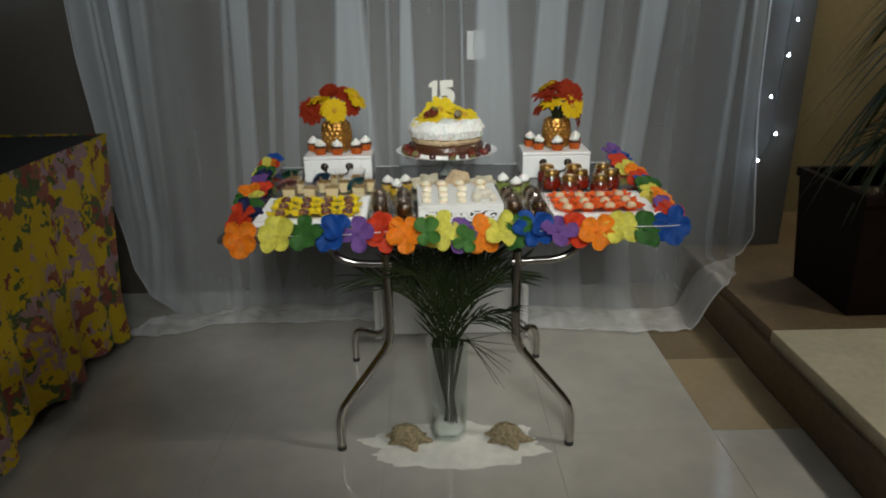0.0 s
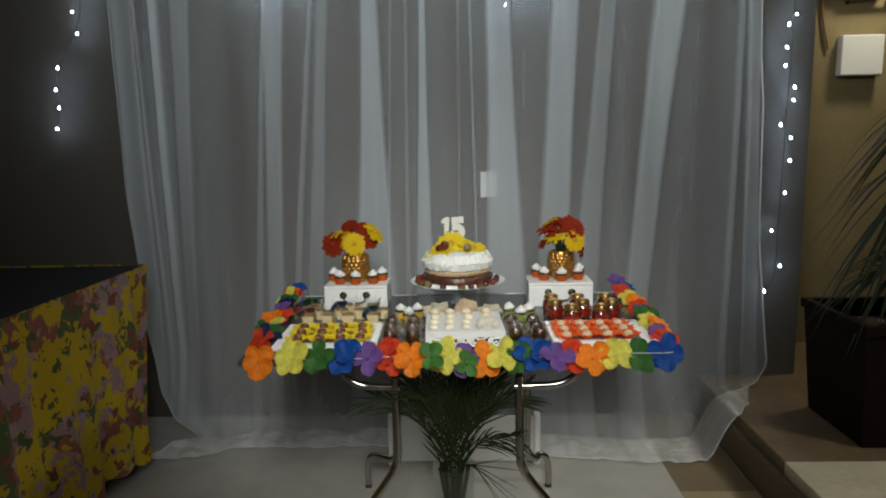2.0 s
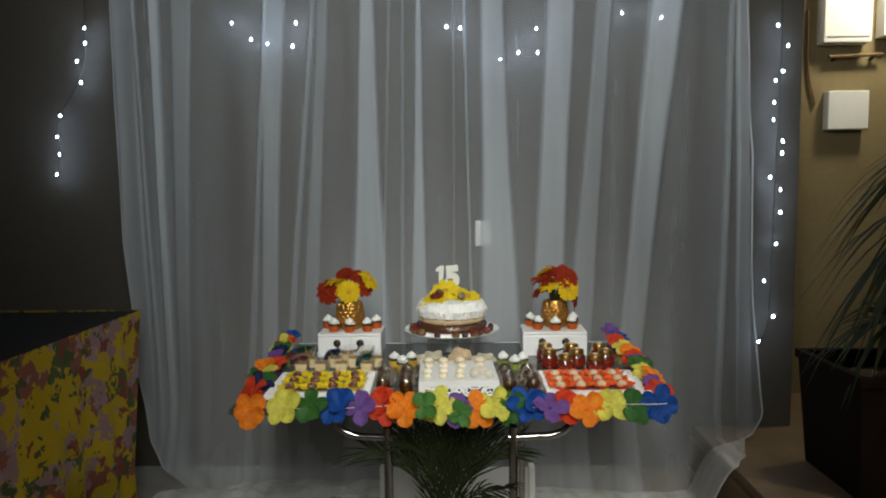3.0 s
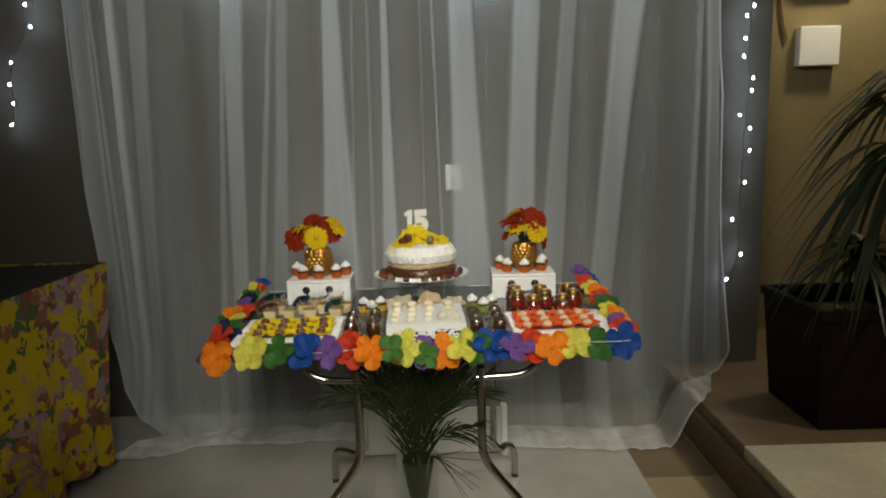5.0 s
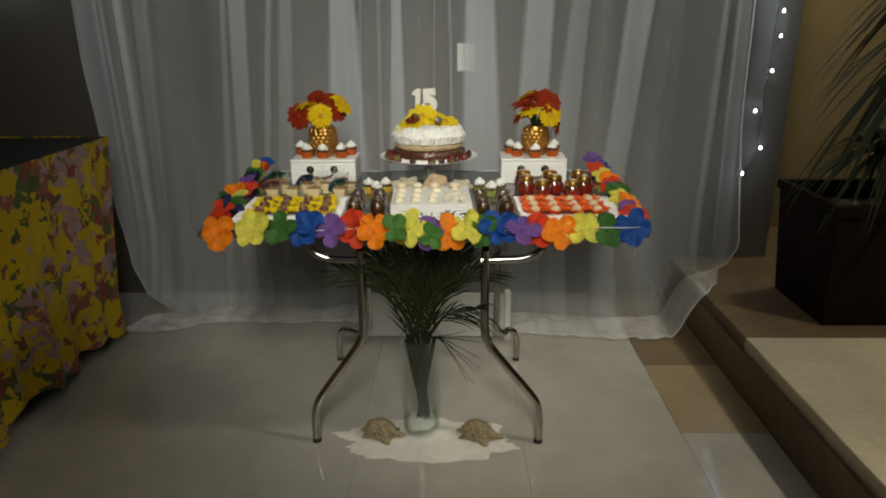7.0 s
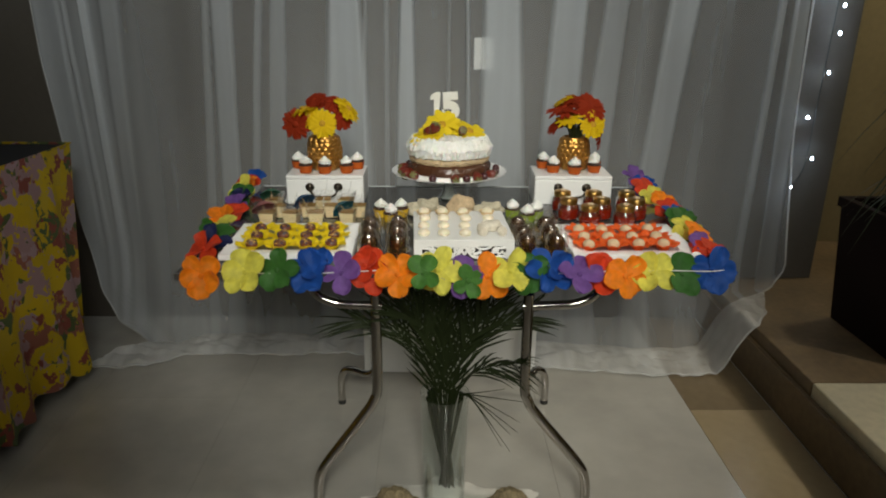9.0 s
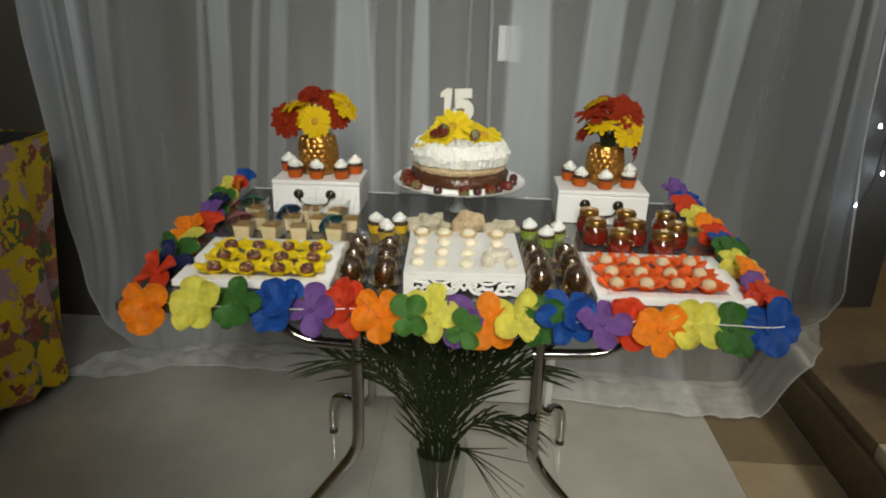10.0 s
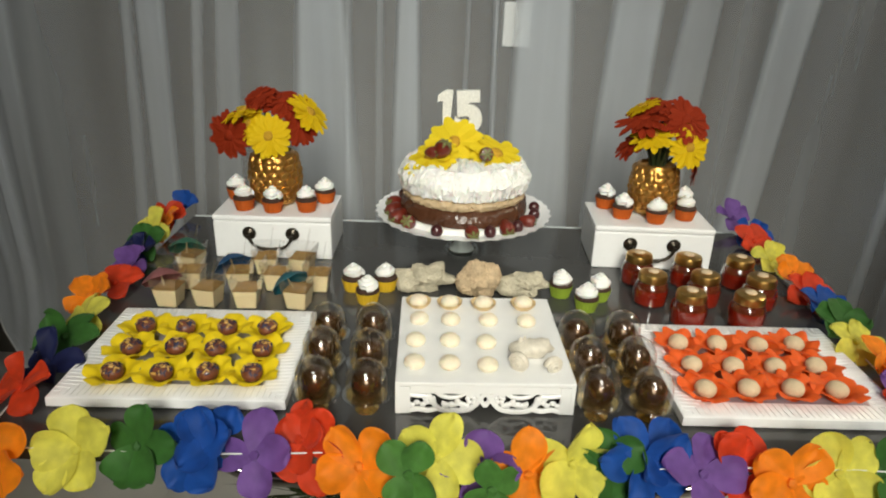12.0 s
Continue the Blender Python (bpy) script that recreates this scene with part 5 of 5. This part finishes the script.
for i, (x, y) in enumerate([(0.302, 0.441), (0.395, 0.438), (0.493, 0.436), (0.305, 0.355), (0.400, 0.358), (0.498, 0.352), (0.350, 0.282), (0.448, 0.280)]):
    m = pose(x, y, H + 0.0005, 0, 0, rnd.uniform(0, 360))
    if i == 0:
        jj.matrix_world = m
    else:
        copy_thing(jj, m)

# ---- palm vase, sand and turtles under the table ----
sandpile = add_lathe(BM(), [(0.285, 0.0004), (0.25, 0.0022), (0.20, 0.005), (0.1, 0.007), (0, 0.007)], 96)
bmesh.ops.subdivide_edges(sandpile, edges=sandpile.edges, cuts=1, use_grid_fill=True)
for v in sandpile.verts:
    k = 0.97 + 0.24 * noise.noise(Vector((v.co.x * 9, v.co.y * 9, 1))) + 0.09 * noise.noise(Vector((v.co.x * 34, v.co.y * 34, 5)))
    v.co = Vector((v.co.x * k, v.co.y * k * 0.44, max(0.0003, v.co.z * (1 + 0.4 * noise.noise(v.co * 30)))))
sp = part("sand_patch", sandpile, M["sand"])
sp.matrix_world = pose(-0.03, 0.012, 0)
tagged(sp, "thin patch of white sand spread on the floor", "sand", kind="stuff")

VX, VY = -0.05, 0.06
vase = thing("glass_vase", pose(VX, VY, 0.007), "tall clear glass cylinder vase with sand and palm fronds", "vase")
part("glass_body", add_lathe(BM(), [(0, 0), (0.054, 0), (0.058, 0.004), (0.060, 0.10), (0.063, 0.25), (0.066, 0.345), (0.063, 0.345), (0.059, 0.20), (0.0555, 0.010), (0, 0.008)], 40), M["glass"], vase, "clear glass cylinder")
part("sand_fill", add_blob(BM(), (0, 0, 0.030), (0.0545, 0.0545, 0.022), 3, 0.15, 30, -0.021), M["sand"], vase, "white sand in the bottom")


def frond(bm, ribpts, length, count, droop, seed, start=0.35):
    """A feather palm leaf: a rib with narrow leaflets on both sides."""
    r2 = random.Random(seed)
    rib = spline(ribpts, 10)
    add_tube(bm, rib, 0.0034, 5, 0.0008)
    for i in range(count):
        k = start + (0.98 - start) * i / (count - 1)
        q = k * (len(rib) - 1)
        j = min(int(q), len(rib) - 2)
        p = rib[j].lerp(rib[j + 1], q - j)
        d = (rib[j + 1] - rib[j]).normalized()
        side = d.cross(Vector((0, 1, 0.2))).normalized()
        for s in (-1, 1):
            L = length * (1.0 - 0.5 * abs(k - 0.6)) * r2.uniform(0.8, 1.15)
            way = (d * r2.uniform(0.75, 1.0) + side * s * r2.uniform(0.28, 0.50) + Vector((0, r2.uniform(-0.25, 0.25), 0))).normalized()
            w = d.cross(way).cross(way).normalized() * 0.0030
            rows = []
            for u, ww in ((0, 0.5), (0.35, 1), (0.7, 0.8), (1.0, 0.08)):
                c = p + way * L * u + Vector((0, 0, -droop * L * u * u))
                c.z = min(c.z, 0.722)
                rows.append([c - w * ww, c + d * 0.0012 * ww, c + w * ww])
            add_sheet(bm, rows)


# tip of each frond, its height where it leaves the vase's mouth, leaflet length, leaflets, droop
FRONDS = [((-0.150, -0.02, 0.66), 0.16, 22, 0.05), ((0.140, -0.02, 0.66), 0.16, 22, 0.05), ((-0.080, 0.03, 0.68), 0.16, 22, 0.0), ((0.075, 0.02, 0.68), 0.16, 22, 0.0), ((-0.015, -0.03, 0.67), 0.16, 22, 0.0), ((0.030, 0.05, 0.69), 0.15, 20, 0.0),
          ((-0.235, -0.03, 0.575), 0.14, 20, 0.15), ((0.205, -0.03, 0.580), 0.14, 20, 0.15), ((-0.110, -0.05, 0.60), 0.14, 18, 0.05), ((0.105, -0.05, 0.61), 0.14, 18, 0.05), ((0.170, -0.06, 0.46), 0.13, 16, 0.45)]
for i, (tip, L, n, droop) in enumerate(FRONDS):
    bm = BM()
    mouth = (tip[0] * 0.16, tip[1] * 0.3, 0.34)
    mid = (tip[0] * 0.50, tip[1] * 0.6, 0.34 + (tip[2] - 0.34) * (0.55 if tip[2] > 0.6 else 0.75))
    frond(bm, [(rnd.uniform(-0.02, 0.03), rnd.uniform(-0.02, 0.02), 0.04), mouth, mid, tip], L, n, droop, i, 0.32 if i < 6 else 0.55)
    part("palm_frond", bm, M["palm"], vase, "dark green feathery palm frond")
for i in range(7):
    tip = (0.150 + 0.020 * (i % 4), -0.06 - 0.01 * (i % 3), 0.215 + 0.045 * (i % 5))
    part("palm_leaflet", add_tube(BM(), spline([(0.03, -0.01, 0.345), (0.075, -0.03, 0.335 + 0.006 * (i % 5)), tip], 5), 0.0026, 4, 0.0006), M["palm"], vase, "drooping leaflet")
for i in range(16):
    a = i * 2.4
    part("stem", add_tube(BM(), spline([(0.014 * math.cos(a + 2) + 0.006, 0.014 * math.sin(a + 2), 0.045), (0.024 * math.cos(a), 0.024 * math.sin(a), 0.20), (0.047 * math.cos(a), 0.047 * math.sin(a), 0.335)], 4), 0.0030, 5, 0.0045), M["palm"], vase, "stem inside the vase")


def turtle(place, turn, label):
    """A low lumpy turtle: one body swelling out into a head, a tail and four short flippers."""
    bm = BM()
    bmesh.ops.create_icosphere(bm, subdivisions=5, radius=1)
    limbs = [((1, 0, -0.12), 0.85, 0.055), ((-1, 0, -0.40), 0.60, 0.04), ((0.60, 0.80, -0.50), 0.75, 0.05), ((0.60, -0.80, -0.50), 0.75, 0.05), ((-0.72, 0.70, -0.50), 0.60, 0.04), ((-0.72, -0.70, -0.50), 0.60, 0.04)]
    for v in bm.verts:
        d = v.co.normalized()
        k = 1 + 0.16 * noise.noise(d * 3.1 + Vector((turn, 0, 0))) + 0.11 * abs(noise.noise(d * 8 + Vector((turn, 3, 0)))) + 0.05 * noise.noise(d * 19)
        for way, amount, spread in limbs:
            k += amount * math.exp(-(d - Vector(way).normalized()).length_squared / spread)
        v.co = Vector((d.x * k * 0.050, d.y * k * 0.040, max(0.0, 0.017 + d.z * min(k, 1.2) * 0.034)))
    t = part("turtle_figurine", bm, M["turtle"])
    t.matrix_world = pose(*place, 0, 0, turn)
    return tagged(t, label, "figurine", "turtle figurines")


turtle((-0.185, 0.030, 0.007), -18, "sand coloured turtle figurine crusted with tiny shells")
turtle((0.135, 0.025, 0.007), -20, "sand coloured turtle figurine with dark speckles")

# ---- string lights ----
def light_string(name, pts, bulbs, label):
    t = thing(name, pose(0, 0, 0), label, "string lights")
    part("cable", add_tube(BM(), spline(pts, 6), 0.0022, 5), M["wire"], t, "thin dark cable")
    me = mesh_of("bulb", add_lathe(BM(), [(0, -0.007), (0.0043, -0.007), (0.0038, -0.002), (0.0022, 0.004), (0, 0.006)], 10), M["bulb"])
    for p in bulbs:
        part("bulb", me, None, t, "", Matrix.Translation(p))
    return t


SY = WALL - 0.05
rb = [(1.459, 2.094), (1.507, 2.003), (1.487, 1.89), (1.456, 1.848), (1.452, 1.749), (1.450, 1.669), (1.496, 1.572), (1.494, 1.516), (1.442, 1.407), (1.492, 1.347), (1.494, 1.244), (1.479, 1.096), (1.428, 0.920), (1.476, 0.752), (1.410, 0.631)]
light_string("string_lights", [(1.475, SY, 2.5), (1.48, SY, 2.0), (1.472, SY, 1.5), (1.462, SY, 1.0), (1.455, SY, 0.72), (1.41, SY, 0.62)], [(x, SY - 0.008, z) for x, z in rb], "cool white string lights hanging down the grey wall")
lb = [(-1.745, 2.139), (-1.745, 2.07), (-1.789, 1.987), (-1.775, 1.89), (-1.884, 1.737), (-1.905, 1.64), (-1.898, 1.556), (-1.917, 1.461)]
light_string("string_lights", [(-1.74, SY, 2.5), (-1.75, SY, 2.05), (-1.79, SY, 1.90), (-1.89, SY, 1.72), (-1.90, SY, 1.55), (-1.917, SY, 1.47)], [(x, SY - 0.008, z) for x, z in lb], "cool white string lights hanging down the dark wall")
tb = [(-1.05, 2.151), (-0.962, 2.074), (-0.885, 2.054), (-0.768, 2.039), (-0.75, 2.144), (-0.054, 2.116), (0.01, 2.107), (0.36, 2.10), (0.278, 1.993), (0.193, 1.965), (0.367, 1.991), (0.75, 2.16), (0.93, 2.14)]
light_string("string_lights", [(-1.45, SY, 2.4), (-1.1, SY, 2.12), (-0.94, SY, 2.02), (-0.75, SY, 2.11), (-0.35, SY, 2.2), (0.0, SY, 2.08), (0.25, SY, 1.96), (0.45, SY, 2.02), (0.8, SY, 2.13), (1.1, SY, 2.14), (1.45, SY, 2.4)], [(x, SY - 0.008, z) for x, z in tb], "cool white string lights swagged behind the curtain")

# ---- floral table beside the curtain ----
buffet = thing("buffet_table", pose(-2.35, -0.35, 0), "long buffet table under a black top cloth", "table")
part("tabletop", add_box(BM(), (0, 0, 0.835), (1.86, 2.54, 0.03), 0.004), M["black"], buffet, "black covered tabletop")
for x in (-0.85, 0.85):
    for y in (-1.2, 1.2):
        part("leg", add_tube(BM(), [(x, y, 0), (x, y, 0.82)], 0.02, 10), M["chrome"], buffet)


def skirt():
    """The cloth's drop: down the aisle side, round the corner and along the back end."""
    line = [(-1.40, -1.65 + 0.02 * i, 1, 0) for i in range(124)] + [(-1.405 - 0.02 * i, 0.935, 0, 1) for i in range(60)]
    rows = []
    for j in range(16):
        k = j / 15
        z = 0.853 - 0.80 * k
        row = []
        for i, (x, y, nx, ny) in enumerate(line):
            fold = (0.016 * math.sin(i * 0.75) + 0.022 * math.sin(i * 0.33 + 1) + 0.012 * noise.noise(Vector((i * 0.2, 0, 4)))) * (0.1 + k) + 0.010 * k
            row.append((x + nx * fold, y + ny * fold - 0.12 * k * ny, z + (0.014 * math.sin(i * 0.3) + 0.012 * math.sin(i * 0.9) if j == 15 else 0)))
        rows.append(row)
    return add_sheet(BM(), rows)


fc = thing("floral_tablecloth", pose(0, 0, 0), "yellow cotton tablecloth printed with purple, red and green flowers", "tablecloth")
part("drop", skirt(), M["floral"], fc, "gathered floral drop reaching the floor")
part("binding", add_tube(BM(), [(-1.40, -1.64, 0.854), (-1.40, 0.93, 0.854), (-2.5, 0.93, 0.854)], 0.0022, 6), M["floral"], fc, "stitched top binding")

# ---- planter with two dracaenas on the platform ----
def strap_leaves(bm, crown, count, length, seed, width=0.011, rise=(0.1, 1.3), droop=0.55):
    r2 = random.Random(seed)
    for i in range(count):
        a, e = r2.uniform(0, 6.283), r2.uniform(*rise)
        L = length * r2.uniform(0.75, 1.1)
        out = Vector((math.cos(a), math.sin(a), 0))
        side = Vector((-math.sin(a), math.cos(a), 0)) * width
        rows = []
        for k in range(8):
            u = k / 7
            p = Vector(crown) + out * L * (math.cos(e) * u + 0.12 * u * u) + Vector((0, 0, L * (math.sin(e) * u - (droop + 0.5 * math.cos(e)) * u * u)))
            w = side * (0.35 + 0.65 * math.sin(math.pi * min(1, 0.2 + 0.75 * u))) * (1 - u ** 4 * 0.97)
            rows.append([p - w, p + Vector((0, 0, -0.15 * w.length)), p + w])
        add_sheet(bm, rows)
    return bm


planter = thing("planter", pose(1.655, 0.665, PLAT), "large dark brown square planter on the platform", "planter")
bm = BM()
ring = []
for a, z in ((0.195, 0.0), (0.225, 0.44), (0.235, 0.44), (0.235, 0.475), (0.205, 0.475), (0.200, 0.40)):
    ring.append([bm.verts.new((s * a, t * a, z)) for s, t in ((-1, -1), (1, -1), (1, 1), (-1, 1))])
for p, q in zip(ring, ring[1:]):
    for i in range(4):
        bm.faces.new((p[i], p[(i + 1) % 4], q[(i + 1) % 4], q[i]))
bm.faces.new(ring[0][::-1])
part("pot", bm, M["pot"], planter)
bm = add_box(BM(), (0, 0, 0.395), (0.398, 0.398, 0.01))
bmesh.ops.subdivide_edges(bm, edges=bm.edges, cuts=10, use_grid_fill=True)
for v in bm.verts:
    v.co.z += 0.012 * noise.noise(v.co * 25)
part("soil", bm, M["soil"], planter, "dark potting soil")
bm = BM()
for i in range(40):
    add_blob(bm, (rnd.uniform(-0.17, 0.17), rnd.uniform(-0.18, 0.1), 0.408), (rnd.uniform(0.010, 0.022), rnd.uniform(0.010, 0.02), 0.009), 1, 0.2, 60)
tagged(part("pebbles", bm, M["pebble"], planter, "tan pebbles on the soil"), kind="stuff")
for x, y, h, count, length, seed, lean, label in ((0.19, 0.02, 0.84, 110, 0.46, 2, 0.02, "tall dracaena with drooping dark strap leaves"), (0.04, -0.03, 0.23, 90, 0.32, 5, -0.03, "small dracaena with arching green leaves")):
    d = thing("dracaena", pose(1.655 + x, 0.665 + y, PLAT + 0.40), label, "plant", "plants in the planter")
    part("trunk", add_tube(BM(), spline([(0, 0, -0.02), (lean * 0.3, 0.01, h * 0.5), (lean, 0, h)], 6), 0.022 if h > 0.5 else 0.016, 10, 0.014), M["trunk"], d, "woody ringed trunk")
    part("crown", strap_leaves(BM(), (lean, 0, h), count, length, seed, 0.012, droop=0.80 if h > 0.5 else 0.60), M["leaf"], d, "crown of long narrow leaves")
    if h > 0.5:
        part("crown", strap_leaves(BM(), (lean, 0, h - 0.20), 60, 0.54, 9, 0.013, (-0.1, 0.7), 0.85), M["leaf"], d, "lower ring of drooping leaves")

# ---- fittings on the mustard wall ----
BW = 1.80
sign = thing("wall_sign", pose(2.085, BW, 1.765), "plain white box sign fixed to the wall", "sign")
part("face", add_box(BM(), (0, -0.030, 0), (0.215, 0.056, 0.205), 0.006), M["white"], sign)
part("back_plate", add_box(BM(), (-0.01, -0.001, 0), (0.12, 0.002, 0.12)), M["iron"], sign, "dark mounting plate")
for x0, x1, z0, label in ((1.93, 2.18, 2.115, "white box unit high on the wall"), (2.24, 2.48, 2.145, "white box unit high on the wall beside a pipe")):
    u = thing("wall_box", pose((x0 + x1) / 2, BW, z0), label, "box", "white wall boxes")
    part("case", add_box(BM(), (0, -0.041, 0.16), (x1 - x0, 0.08, 0.32), 0.008), M["white"], u)
    # Shade of a cover gap drawn as a raised strip in wall grey.
    part("cover_line", add_box(BM(), (0, -0.0825, 0.03), (x1 - x0 - 0.03, 0.003, 0.004)), M["wall"], u, "raised dark strip painted as the shade of a gap")
br = thing("wall_bracket", pose(2.12, BW, 2.05), "dark metal bracket bar on the wall", "bracket")
part("bar", add_tube(BM(), [(-0.14, -0.04, 0), (0.14, -0.04, 0.008)], 0.009, 8), M["wood"], br)
for x in (-0.10, 0.10):
    part("arm", add_tube(BM(), [(x, -0.04, 0.002), (x, 0.0, -0.012)], 0.010, 8), M["iron"], br)
cb = part("wall_cable", add_tube(BM(), spline([(1.88, BW - 0.012, 2.30), (1.885, BW - 0.012, 2.05), (1.90, BW - 0.012, 1.92), (1.93, BW - 0.012, 1.80)], 6), 0.007, 6), M["wood"])
tagged(cb, "brown cable running down the wall to the sign", "cable")

# ---- floor tiles ----
tile_me = mesh_of("tile", add_box(BM(), (0, 0, 0), (0.5319, 0.5319, 0.008), 0.0004), M["tile"])
for i in range(-6, 2):
    for j in range(-12, 3):
        x, y = 0.815 - 0.5325 * (i + 0.5) - 0.0, 0.055 + 0.5325 * (j + 0.5)
        if y > 1.5:
            continue
        if i < -7 or x > 0.815:
            continue
        part("tile", tile_me, None, floor, "", Matrix.Translation((x, y, -0.004)))
for i in range(2, 10):
    for j in range(-12, 3):
        x, y = 0.815 - 0.5325 * (i + 0.5), 0.055 + 0.5325 * (j + 0.5)
        if y < 1.5 and x > -4.2:
            part("tile", tile_me, None, floor, "", Matrix.Translation((x, y, -0.004)))
edge_me = mesh_of("tile", add_box(BM(), (0, 0, 0), (0.2888, 0.5313, 0.008), 0.0006), M["tile"])
for j in range(-12, 0):
    part("tile", edge_me, None, floor, "", Matrix.Translation((0.9605, 0.055 + 0.5325 * (j + 0.5), -0.004)))
beige_me = mesh_of("tile", add_box(BM(), (0, 0, 0), (0.2888, 0.4652, 0.008), 0.0006), M["beige_tile"])
# Tiles past y 0.52 are beige ones with the shade painted in as brown.
shaded_me = mesh_of("tile", add_box(BM(), (0, 0, 0), (0.2888, 0.4652, 0.008), 0.0006), M["shaded_beige_tile"])
for j in range(3):
    part("tile", beige_me if j == 0 else shaded_me, None, floor, "", Matrix.Translation((0.9605, 0.055 + 0.4665 * (j + 0.5), -0.004)))
